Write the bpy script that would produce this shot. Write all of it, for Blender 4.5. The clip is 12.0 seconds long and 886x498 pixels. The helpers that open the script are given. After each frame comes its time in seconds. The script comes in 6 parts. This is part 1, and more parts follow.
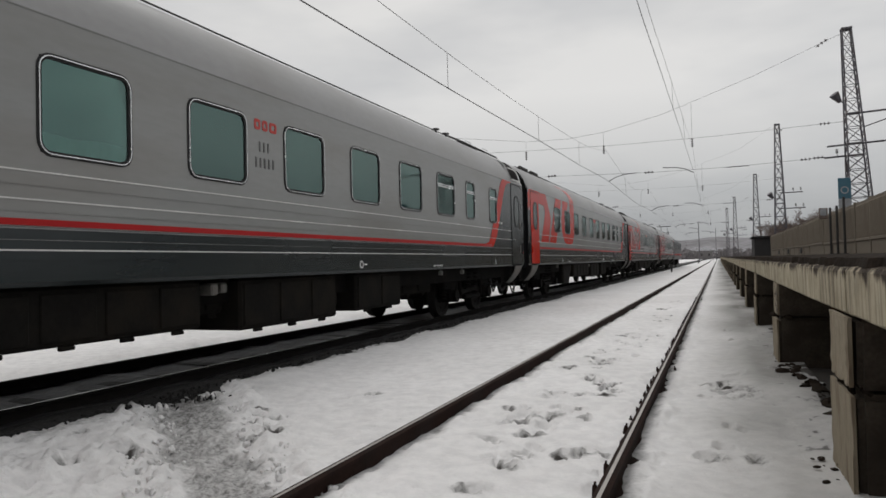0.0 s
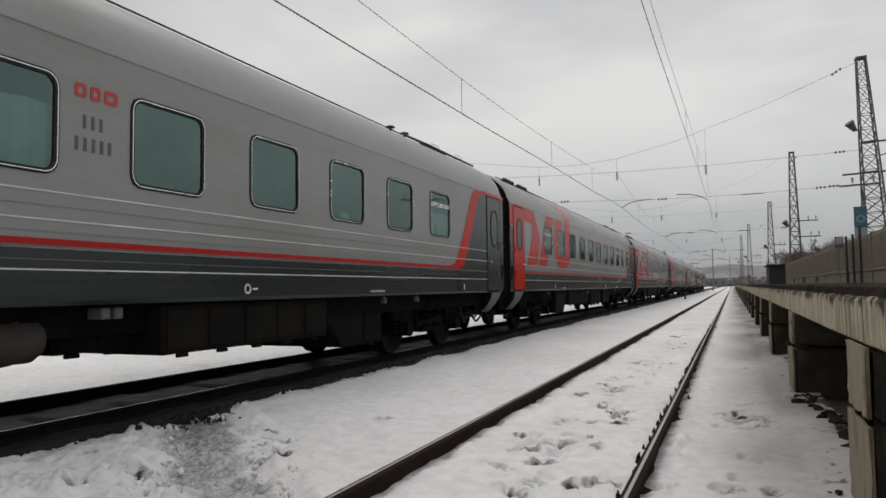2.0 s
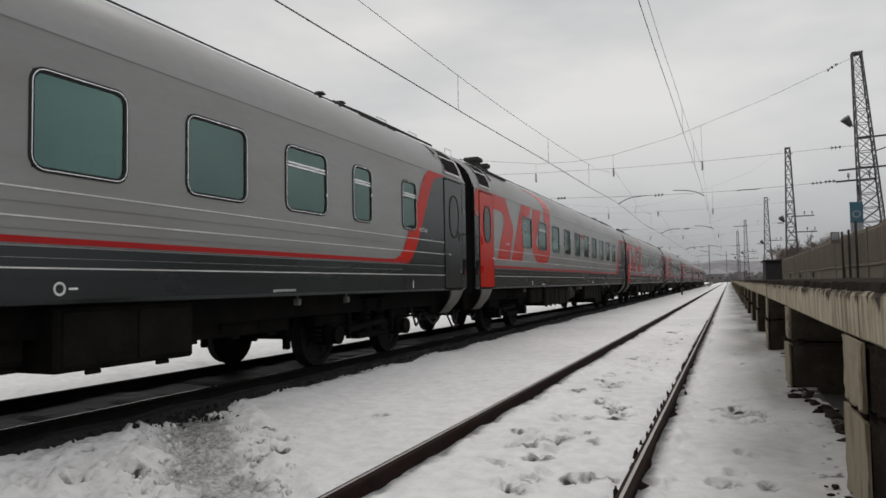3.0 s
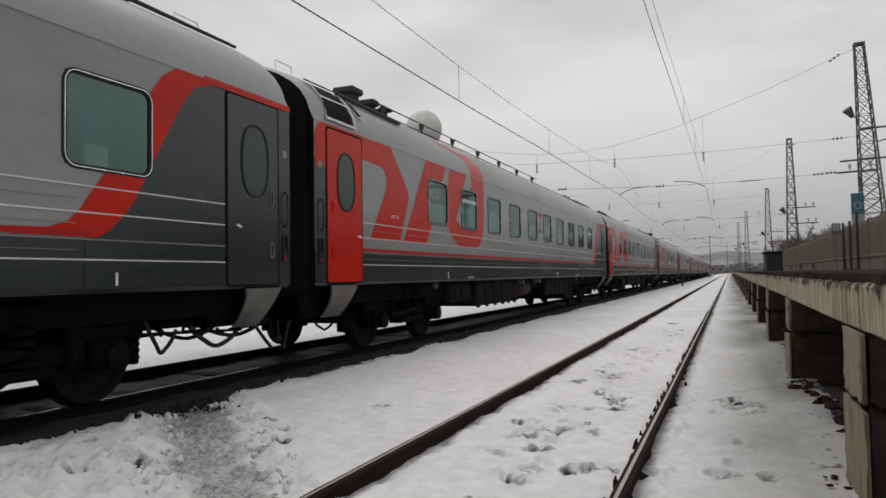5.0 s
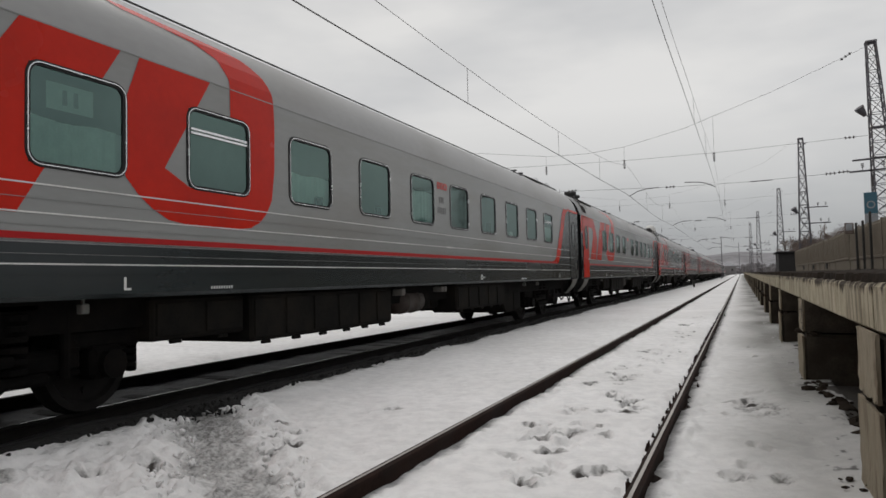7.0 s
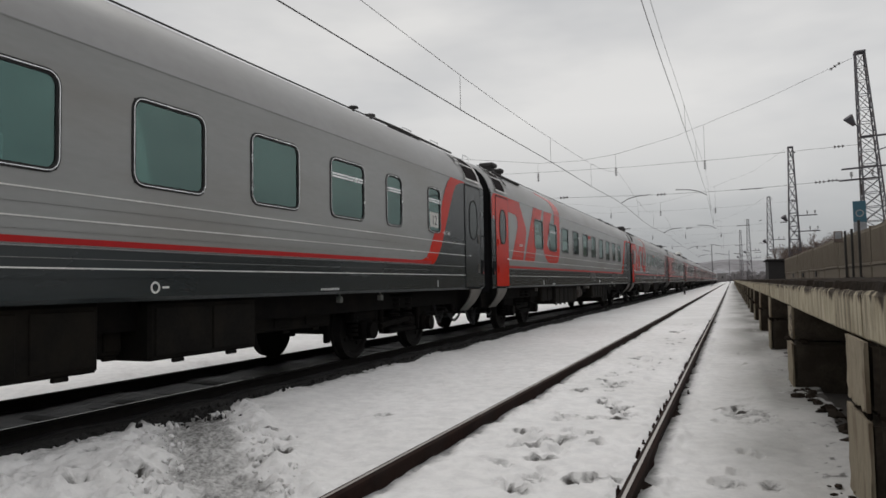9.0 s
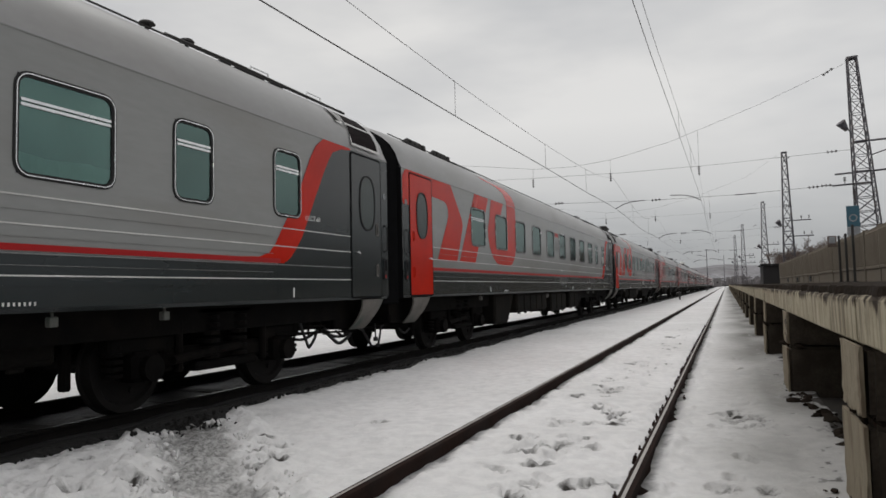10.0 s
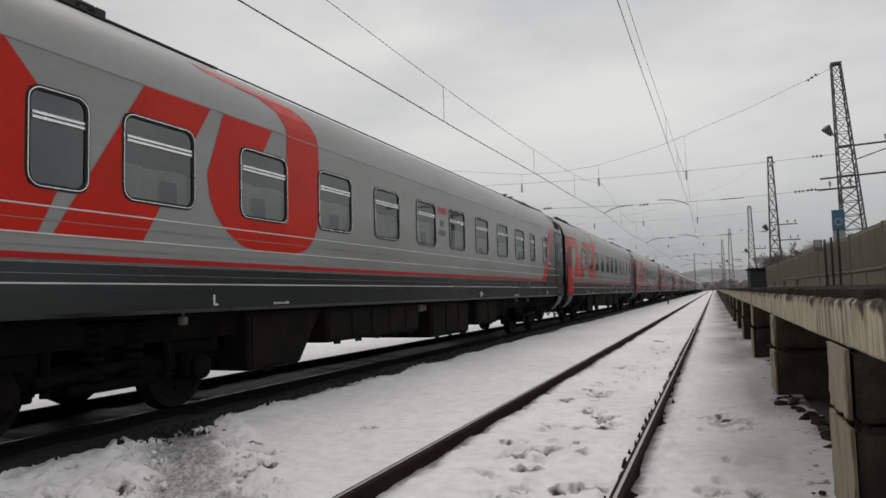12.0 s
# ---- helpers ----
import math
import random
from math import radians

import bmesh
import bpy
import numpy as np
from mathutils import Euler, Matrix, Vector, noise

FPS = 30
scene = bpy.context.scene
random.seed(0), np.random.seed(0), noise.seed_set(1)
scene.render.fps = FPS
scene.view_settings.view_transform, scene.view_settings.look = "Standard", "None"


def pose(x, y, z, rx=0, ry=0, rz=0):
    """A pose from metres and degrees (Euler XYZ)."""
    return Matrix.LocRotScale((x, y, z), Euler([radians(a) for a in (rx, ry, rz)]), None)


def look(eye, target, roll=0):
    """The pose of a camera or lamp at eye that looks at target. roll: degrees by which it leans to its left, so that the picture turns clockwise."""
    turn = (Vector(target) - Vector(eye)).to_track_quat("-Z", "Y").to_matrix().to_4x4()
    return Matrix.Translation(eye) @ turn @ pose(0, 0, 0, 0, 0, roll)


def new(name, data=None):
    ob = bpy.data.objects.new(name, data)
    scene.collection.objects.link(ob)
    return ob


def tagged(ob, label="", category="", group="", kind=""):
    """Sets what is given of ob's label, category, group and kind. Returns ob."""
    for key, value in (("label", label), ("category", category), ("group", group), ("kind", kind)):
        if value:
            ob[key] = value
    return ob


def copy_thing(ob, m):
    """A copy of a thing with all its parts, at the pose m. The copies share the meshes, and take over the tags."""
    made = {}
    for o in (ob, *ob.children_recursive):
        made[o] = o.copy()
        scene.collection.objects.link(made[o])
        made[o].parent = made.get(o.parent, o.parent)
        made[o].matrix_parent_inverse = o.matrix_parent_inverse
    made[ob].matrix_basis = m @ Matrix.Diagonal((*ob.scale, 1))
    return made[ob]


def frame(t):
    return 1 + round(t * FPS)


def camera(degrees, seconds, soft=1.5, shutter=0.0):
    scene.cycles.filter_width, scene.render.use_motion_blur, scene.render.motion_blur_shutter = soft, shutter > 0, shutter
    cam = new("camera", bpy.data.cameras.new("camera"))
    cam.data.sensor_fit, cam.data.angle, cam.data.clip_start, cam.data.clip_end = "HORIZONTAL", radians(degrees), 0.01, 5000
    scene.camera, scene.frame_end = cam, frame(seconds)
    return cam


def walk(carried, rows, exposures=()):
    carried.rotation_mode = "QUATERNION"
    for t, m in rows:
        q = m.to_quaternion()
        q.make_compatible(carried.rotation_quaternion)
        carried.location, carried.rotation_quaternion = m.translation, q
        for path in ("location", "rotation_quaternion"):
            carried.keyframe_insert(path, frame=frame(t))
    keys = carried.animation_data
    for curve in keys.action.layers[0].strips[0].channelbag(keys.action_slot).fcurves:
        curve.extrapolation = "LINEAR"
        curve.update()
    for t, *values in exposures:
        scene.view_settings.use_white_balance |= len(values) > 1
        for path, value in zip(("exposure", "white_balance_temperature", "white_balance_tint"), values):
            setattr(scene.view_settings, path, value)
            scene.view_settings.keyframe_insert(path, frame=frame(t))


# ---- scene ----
# y runs along the tracks, x to the right of them, z = 0 is the top of the rails.
LENS = 64.6
EYE = (0.0, 0.0, 1.20)
PATH = [  # seconds, yaw, pitch, roll
    (0.0, 21.44, 1.20, 1.42), (0.2, 21.96, 1.03, 1.35), (0.5, 22.86, 1.08, 1.25), (0.7, 23.44, 1.17, 1.29),
    (0.8, 23.77, 1.44, 1.32), (1.0, 24.09, 2.15, 1.36), (1.2, 23.94, 2.52, 1.12), (1.3, 23.59, 2.63, 1.01),
    (1.5, 22.97, 2.87, 0.77), (2.0, 22.41, 3.20, 0.71), (2.5, 22.42, 3.24, 0.87), (3.0, 22.18, 2.94, 0.95),
    (4.0, 22.1, 2.5, 0.92), (5.0, 22.23, 2.21, 0.91), (5.5, 22.65, 2.34, 1.00), (6.0, 23.21, 2.35, 1.06),
    (6.5, 23.00, 2.43, 1.02), (7.0, 23.06, 2.44, 1.28), (8.0, 22.7, 2.65, 1.12), (9.0, 22.37, 2.91, 0.99),
    (9.5, 22.14, 3.24, 1.01), (10.0, 22.01, 3.41, 1.24), (10.5, 21.81, 3.55, 1.35), (11.0, 21.45, 3.78, 1.17),
    (11.5, 21.11, 3.78, 1.23), (12.0, 21.14, 3.82, 1.51)]
cam = camera(LENS, 12.0, soft=1.6)
walk(cam, [(t, pose(*EYE, 90 + p, r, w)) for t, w, p, r in PATH])

# ---------------------------------------------------------------- light
world = bpy.data.worlds.new("overcast")
scene.world = world
world.use_nodes = True
wn, wl = world.node_tree.nodes, world.node_tree.links
wn.clear()
w_out = wn.new("ShaderNodeOutputWorld")
w_bg = wn.new("ShaderNodeBackground")
w_sky = wn.new("ShaderNodeTexSky")
w_sky.sky_type, w_sky.sun_disc = "NISHITA", False
w_sky.sun_elevation, w_sky.sun_rotation = radians(32), radians(200)
w_co = wn.new("ShaderNodeTexCoord")
w_map = wn.new("ShaderNodeMapping")
w_map.inputs["Scale"].default_value = (1.0, 1.0, 3.2)
w_noise = wn.new("ShaderNodeTexNoise")
w_noise.inputs["Scale"].default_value, w_noise.inputs["Detail"].default_value = 1.7, 5.0
w_noise.inputs["Roughness"].default_value = 0.52
w_ramp = wn.new("ShaderNodeValToRGB")
w_ramp.color_ramp.elements[0].position, w_ramp.color_ramp.elements[0].color = 0.34, (0.485, 0.492, 0.505, 1)
w_ramp.color_ramp.elements[1].position, w_ramp.color_ramp.elements[1].color = 0.64, (0.73, 0.72, 0.705, 1)
w_sep = wn.new("ShaderNodeSeparateXYZ")
w_hor = wn.new("ShaderNodeValToRGB")
w_hor.color_ramp.elements[0].position, w_hor.color_ramp.elements[0].color = 0.0, (0.50, 0.515, 0.54, 1)
w_hor.color_ramp.elements[1].position, w_hor.color_ramp.elements[1].color = 0.23, (1, 1, 1, 1)
w_mul = wn.new("ShaderNodeMix")
w_mul.data_type, w_mul.blend_type = "RGBA", "MULTIPLY"
w_mul.inputs["Factor"].default_value = 1.0
w_add = wn.new("ShaderNodeMix")
w_add.data_type, w_add.blend_type = "RGBA", "MIX"
w_add.inputs["Factor"].default_value = 0.004
wl.new(w_co.outputs["Generated"], w_map.inputs["Vector"])
wl.new(w_map.outputs["Vector"], w_noise.inputs["Vector"])
wl.new(w_noise.outputs["Fac"], w_ramp.inputs["Fac"])
wl.new(w_co.outputs["Generated"], w_sep.inputs[0])
wl.new(w_sep.outputs["Z"], w_hor.inputs["Fac"])
wl.new(w_ramp.outputs["Color"], w_mul.inputs[6])
wl.new(w_hor.outputs["Color"], w_mul.inputs[7])
wl.new(w_mul.outputs[2], w_add.inputs[6])
wl.new(w_sky.outputs["Color"], w_add.inputs[7])
wl.new(w_add.outputs[2], w_bg.inputs["Color"])
w_bg.inputs["Strength"].default_value = 1.0
wl.new(w_bg.outputs[0], w_out.inputs["Surface"])

sun = new("sun", bpy.data.lights.new("sun", "SUN"))
sun.data.energy, sun.data.angle, sun.data.color = 0.75, radians(50), (1.0, 0.97, 0.93)
sun.matrix_world = look((-32, 26, 90), (0, 0, 0))
scene.view_settings.exposure = 0.0


# ---------------------------------------------------------------- materials
def material(name, color, rough=0.7, metal=0.0, vary=0.12, scale=6.0, fine=60.0, bump=0.0, bump_scale=40.0,
             stain=None, stain_amount=0.0, stain_scale=1.5, stretch=(1, 1, 1), spec=0.5):
    """Principled paint or stone with grain at a fine and a coarse scale, stains and a slight relief."""
    m = bpy.data.materials.new(name)
    m.use_nodes = True
    n, l = m.node_tree.nodes, m.node_tree.links
    b = n["Principled BSDF"]
    co = n.new("ShaderNodeTexCoord")
    mp = n.new("ShaderNodeMapping")
    mp.inputs["Scale"].default_value = stretch
    l.new(co.outputs["Object"], mp.inputs["Vector"])

    def tex(sc, detail):
        t = n.new("ShaderNodeTexNoise")
        t.inputs["Scale"].default_value, t.inputs["Detail"].default_value = sc, detail
        l.new(mp.outputs["Vector"], t.inputs["Vector"])
        return t

    def mix(kind, a, c, fac):
        x = n.new("ShaderNodeMix")
        x.data_type, x.blend_type = "RGBA", kind
        for socket, v in ((x.inputs[6], a), (x.inputs[7], c), (x.inputs[0], fac)):
            if hasattr(v, "is_linked"):
                l.new(v, socket)
            else:
                socket.default_value = v
        return x.outputs[2]

    def ramp(t, lo, hi, a, c):
        r = n.new("ShaderNodeValToRGB")
        e = r.color_ramp.elements
        e[0].position, e[0].color, e[1].position, e[1].color = lo, (a, a, a, 1), hi, (c, c, c, 1)
        l.new(t.outputs["Fac"], r.inputs["Fac"])
        return r.outputs["Color"]

    coarse, grain = tex(scale, 4.0), tex(fine, 3.0)
    col = mix("MULTIPLY", (*color, 1), ramp(coarse, 0.3, 0.7, 1 - vary, 1 + vary), 1.0)
    col = mix("MULTIPLY", col, ramp(grain, 0.3, 0.7, 1 - vary * 0.6, 1 + vary * 0.6), 1.0)
    if stain:
        st = tex(stain_scale, 6.0)
        col = mix("MIX", col, (*stain, 1), ramp(st, 0.48, 0.68, 0.0, stain_amount))
    l.new(col, b.inputs["Base Color"])
    b.inputs["Metallic"].default_value = metal
    b.inputs["Specular IOR Level"].default_value = spec
    rr = n.new("ShaderNodeMapRange")
    rr.inputs["To Min"].default_value, rr.inputs["To Max"].default_value = max(rough - 0.1, 0.02), min(rough + 0.1, 1)
    l.new(coarse.outputs["Fac"], rr.inputs["Value"])
    l.new(rr.outputs[0], b.inputs["Roughness"])
    if bump:
        bt = tex(bump_scale, 5.0)
        bn = n.new("ShaderNodeBump")
        bn.inputs["Strength"].default_value, bn.inputs["Distance"].default_value = 1.0, bump
        l.new(bt.outputs["Fac"], bn.inputs["Height"])
        l.new(bn.outputs[0], b.inputs["Normal"])
    return m


GREY = material("grey_coach_paint", (0.272, 0.276, 0.270), 0.22, spec=0.5, vary=0.05, scale=0.7, fine=14, stain=(0.215, 0.20, 0.18), stain_amount=0.45, stain_scale=0.9, stretch=(1, 0.35, 1.6))
ROOF = material("roof_paint", (0.33, 0.328, 0.328), 0.38, vary=0.06, scale=0.8, fine=12, stain=(0.24, 0.23, 0.215), stain_amount=0.5, stain_scale=0.8, stretch=(1, 0.5, 1))
DARK = material("dark_grey_coach_paint", (0.0178, 0.0240, 0.0258), 0.25, vary=0.10, scale=0.9, fine=14, stain=(0.025, 0.027, 0.026), stain_amount=0.5, stain_scale=1.3, stretch=(1, 0.3, 1.5), spec=0.6)
RED = material("red_coach_paint", (0.53, 0.016, 0.0045), 0.24, spec=0.2, vary=0.07, scale=1.0, fine=14, stain=(0.36, 0.013, 0.005), stain_amount=0.5, stain_scale=1.1)
STRIPE = material("dark_red_stripe", (0.38, 0.013, 0.014), 0.5, spec=0.2, vary=0.06)
RIBDIM = material("worn_rib_paint", (0.20, 0.20, 0.198), 0.22, spec=0.8, vary=0.2, scale=1.5)
RIB = material("pale_rib_paint", (0.66, 0.65, 0.63), 0.25, spec=0.7, vary=0.15, scale=1.5)
WHITE = material("white_lettering", (0.72, 0.72, 0.70), 0.6, vary=0.2)
DARKLETTER = material("dark_lettering", (0.10, 0.10, 0.10), 0.6)
REDMARK = material("red_lettering", (0.5, 0.06, 0.05), 0.6)
CHROME = material("bright_window_frame", (0.82, 0.83, 0.83), 0.25, metal=0.85, vary=0.08)
BELLOWS = material("black_bellows_rubber", (0.0065, 0.0065, 0.0072), 0.9, spec=0.12, vary=0.3)
RUBBER = material("black_rubber", (0.012, 0.012, 0.013), 0.75, vary=0.2)
UNDER = material("sooty_underframe", (0.0042, 0.0038, 0.0036), 0.95, spec=0.1, vary=0.35, scale=3, fine=30, stain=(0.013, 0.010, 0.008), stain_amount=0.5, stain_scale=2.5, bump=0.004)
BOXES = material("brown_dusty_steel", (0.0085, 0.0078, 0.0068), 0.95, spec=0.12, vary=0.3, scale=2, fine=24, stain=(0.017, 0.0135, 0.010), stain_amount=0.6, stain_scale=2.0, bump=0.003)
STEP = material("worn_step_plate", (0.14, 0.13, 0.118), 0.8, vary=0.2, stain=(0.05, 0.075, 0.065), stain_amount=0.8, stain_scale=3)
WHEEL = material("wheel_steel", (0.011, 0.010, 0.0095), 0.8, metal=0.0, spec=0.2, vary=0.3)
RAILSIDE = material("rusty_rail_steel", (0.022, 0.0115, 0.009), 0.9, spec=0.12, vary=0.3, scale=4, fine=50, stain=(0.025, 0.02, 0.018), stain_amount=0.7)
RAILTOP = material("worn_rail_head", (0.40, 0.375, 0.35), 0.45, metal=0.5, vary=0.2, scale=3, stretch=(1, 0.1, 1))
RAILBLACK = material("oily_rail_steel", (0.010, 0.009, 0.0085), 0.9, spec=0.1, vary=0.3)
RAILSHINE = material("polished_rail_head", (0.42, 0.42, 0.42), 0.25, metal=0.95, vary=0.1)
RAILDULL = material("dull_rail_head", (0.13, 0.105, 0.09), 0.55, metal=0.4, vary=0.25, scale=3, stretch=(1, 0.1, 1))
BALLAST = material("oily_ballast", (0.013, 0.012, 0.0115), 0.95, vary=0.4, scale=9, fine=50, stain=(0.022, 0.021, 0.020), stain_amount=0.5, stain_scale=3, bump=0.03, bump_scale=22)
FOURFOOT = material("wet_grey_track_bed", (0.034, 0.033, 0.033), 0.6, vary=0.4, scale=5, fine=40, stain=(0.075, 0.073, 0.072), stain_amount=0.7, stain_scale=2.2, stretch=(1, 0.4, 1), bump=0.03, bump_scale=18)
SLEEPER = material("grey_sleeper", (0.034, 0.033, 0.032), 0.9, vary=0.3, stain=(0.03, 0.028, 0.026), stain_amount=0.8, stain_scale=4, bump=0.004)
CONCRETE = material("weathered_concrete", (0.37, 0.335, 0.265), 0.9, vary=0.2, scale=2.5, fine=40, stain=(0.07, 0.052, 0.034), stain_amount=0.95, stain_scale=2.8, stretch=(1, 3.0, 0.35), bump=0.006)
# pillar concrete in a lit and a shaded tone, light put into the colour
PILLARLIT = material("pillar_lit_side", (0.29, 0.25, 0.185), 0.9, spec=0.2, vary=0.2, scale=3, fine=40, stain=(0.12, 0.09, 0.06), stain_amount=0.8, stain_scale=3.0, stretch=(1, 2.0, 0.4), bump=0.012, bump_scale=14)
PILLARSHADE = material("pillar_shaded_concrete", (0.064, 0.053, 0.042), 0.95, spec=0.15, vary=0.3, scale=3, fine=40, stain=(0.035, 0.028, 0.022), stain_amount=0.9, stain_scale=2.0, bump=0.012, bump_scale=18)
ASPHALT = material("dark_platform_edge", (0.026, 0.020, 0.016), 1.0, spec=0.05, vary=0.35, scale=4, fine=40, stain=(0.03, 0.025, 0.02), stain_amount=0.7, bump=0.012, bump_scale=20)
FENCE = material("beige_fence_panel", (0.180, 0.155, 0.122), 0.9, spec=0.2, vary=0.12, scale=1.2, fine=20, stain=(0.12, 0.10, 0.08), stain_amount=0.6, stain_scale=1.2, stretch=(1, 1.6, 0.5))
POST = material("dark_post", (0.035, 0.033, 0.032), 0.8, vary=0.2)
MAST = material("painted_mast_steel", (0.095, 0.092, 0.105), 0.7, vary=0.25, scale=4, stain=(0.11, 0.07, 0.05), stain_amount=0.5, stain_scale=3)
WIRE = material("wire", (0.085, 0.08, 0.08), 0.6, metal=0.3)
INSUL = material("insulator", (0.055, 0.045, 0.045), 0.4)
BLUE = material("blue_sign", (0.035, 0.11, 0.155), 0.55, vary=0.08)
SIGNGREY = material("grey_sign", (0.26, 0.27, 0.28), 0.6)
BARK = material("bare_branch", (0.15, 0.115, 0.10), 0.95, vary=0.3)
SHED = material("dark_shed", (0.030, 0.028, 0.028), 0.85, vary=0.2, scale=1.0)
FARWOOD = material("distant_bare_wood", (0.13, 0.12, 0.122), 1.0, vary=0.3, scale=0.2, fine=1)
TANK = material("dull_red_brown_tank", (0.045, 0.033, 0.028), 0.75, spec=0.2, vary=0.3, scale=2, stain=(0.07, 0.065, 0.06), stain_amount=0.8, stain_scale=2.2)
FARHILL = material("winter_hillside", (0.22, 0.215, 0.225), 1.0, vary=0.35, scale=0.02, fine=0.2, stain=(0.15, 0.14, 0.145), stain_amount=0.8, stain_scale=0.05)
FARWALL = material("distant_wall", (0.15, 0.14, 0.14), 0.9, vary=0.15, scale=0.2, fine=1)
FARROOF = material("distant_snowy_roof", (0.42, 0.42, 0.44), 0.9, vary=0.1, scale=0.3, fine=1)
INSIDE = material("coach_lining", (0.16, 0.16, 0.15), 0.8, vary=0.1)
CURTAIN = material("pale_curtain", (0.70, 0.70, 0.67), 0.9, vary=0.1)
LOCO = material("locomotive_paint", (0.10, 0.105, 0.11), 0.5, vary=0.1, scale=0.8)
DOME = material("white_dome", (0.62, 0.61, 0.58), 0.55, vary=0.08)


def glass_material(name="green_tinted_glass", through_tint=(0.70, 0.92, 0.86), mirror_tint=(0.178, 0.285, 0.262)):
    """Green-tinted double glazing: part mirror, part seen through."""
    m = bpy.data.materials.new(name)
    m.use_nodes = True
    n, l = m.node_tree.nodes, m.node_tree.links
    n.remove(n["Principled BSDF"])
    out = n["Material Output"]
    clear, gloss, mixer = n.new("ShaderNodeBsdfTransparent"), n.new("ShaderNodeBsdfGlossy"), n.new("ShaderNodeMixShader")
    clear.inputs["Color"].default_value = (*through_tint, 1)
    gloss.inputs["Color"].default_value = (*mirror_tint, 1)
    gloss.inputs["Roughness"].default_value = 0.04
    mixer.inputs[0].default_value = 0.5
    co, wob, bn = n.new("ShaderNodeTexCoord"), n.new("ShaderNodeTexNoise"), n.new("ShaderNodeBump")
    wob.inputs["Scale"].default_value, wob.inputs["Detail"].default_value = 1.6, 1.0
    bn.inputs["Distance"].default_value, bn.inputs["Strength"].default_value = 0.02, 0.25
    grime, gr = n.new("ShaderNodeTexNoise"), n.new("ShaderNodeValToRGB")
    grime.inputs["Scale"].default_value, grime.inputs["Detail"].default_value = 1.2, 3.0
    e = gr.color_ramp.elements
    e[0].position, e[1].position = 0.36, 0.64
    e[0].color, e[1].color = (*[v * 0.84 for v in mirror_tint], 1), (*[v * 0.98 for v in mirror_tint], 1)
    l.new(co.outputs["Object"], grime.inputs["Vector"])
    l.new(grime.outputs["Fac"], gr.inputs["Fac"])
    l.new(gr.outputs["Color"], gloss.inputs["Color"])
    l.new(co.outputs["Object"], wob.inputs["Vector"])
    l.new(wob.outputs["Fac"], bn.inputs["Height"])
    l.new(bn.outputs[0], gloss.inputs["Normal"])
    l.new(clear.outputs[0], mixer.inputs[1])
    l.new(gloss.outputs[0], mixer.inputs[2])
    fres, front, sheen = n.new("ShaderNodeFresnel"), n.new("ShaderNodeMixShader"), n.new("ShaderNodeBsdfGlossy")
    fres.inputs["IOR"].default_value = 1.4
    sheen.inputs["Color"].default_value = (0.70, 0.78, 0.76, 1)
    sheen.inputs["Roughness"].default_value = 0.03
    l.new(fres.outputs[0], front.inputs[0])
    l.new(mixer.outputs[0], front.inputs[1])
    l.new(sheen.outputs[0], front.inputs[2])
    l.new(front.outputs[0], out.inputs["Surface"])
    return m


GLASS = glass_material()
PALEGLASS = glass_material("pale_green_glass", (0.60, 0.86, 0.78), (0.182, 0.285, 0.262))
DININGGLASS = glass_material("bright_green_glass", (0.54, 0.84, 0.75), (0.185, 0.285, 0.262))
CLEARGLASS = glass_material("grey_window_glass", (0.76, 0.77, 0.76), (0.22, 0.23, 0.23))


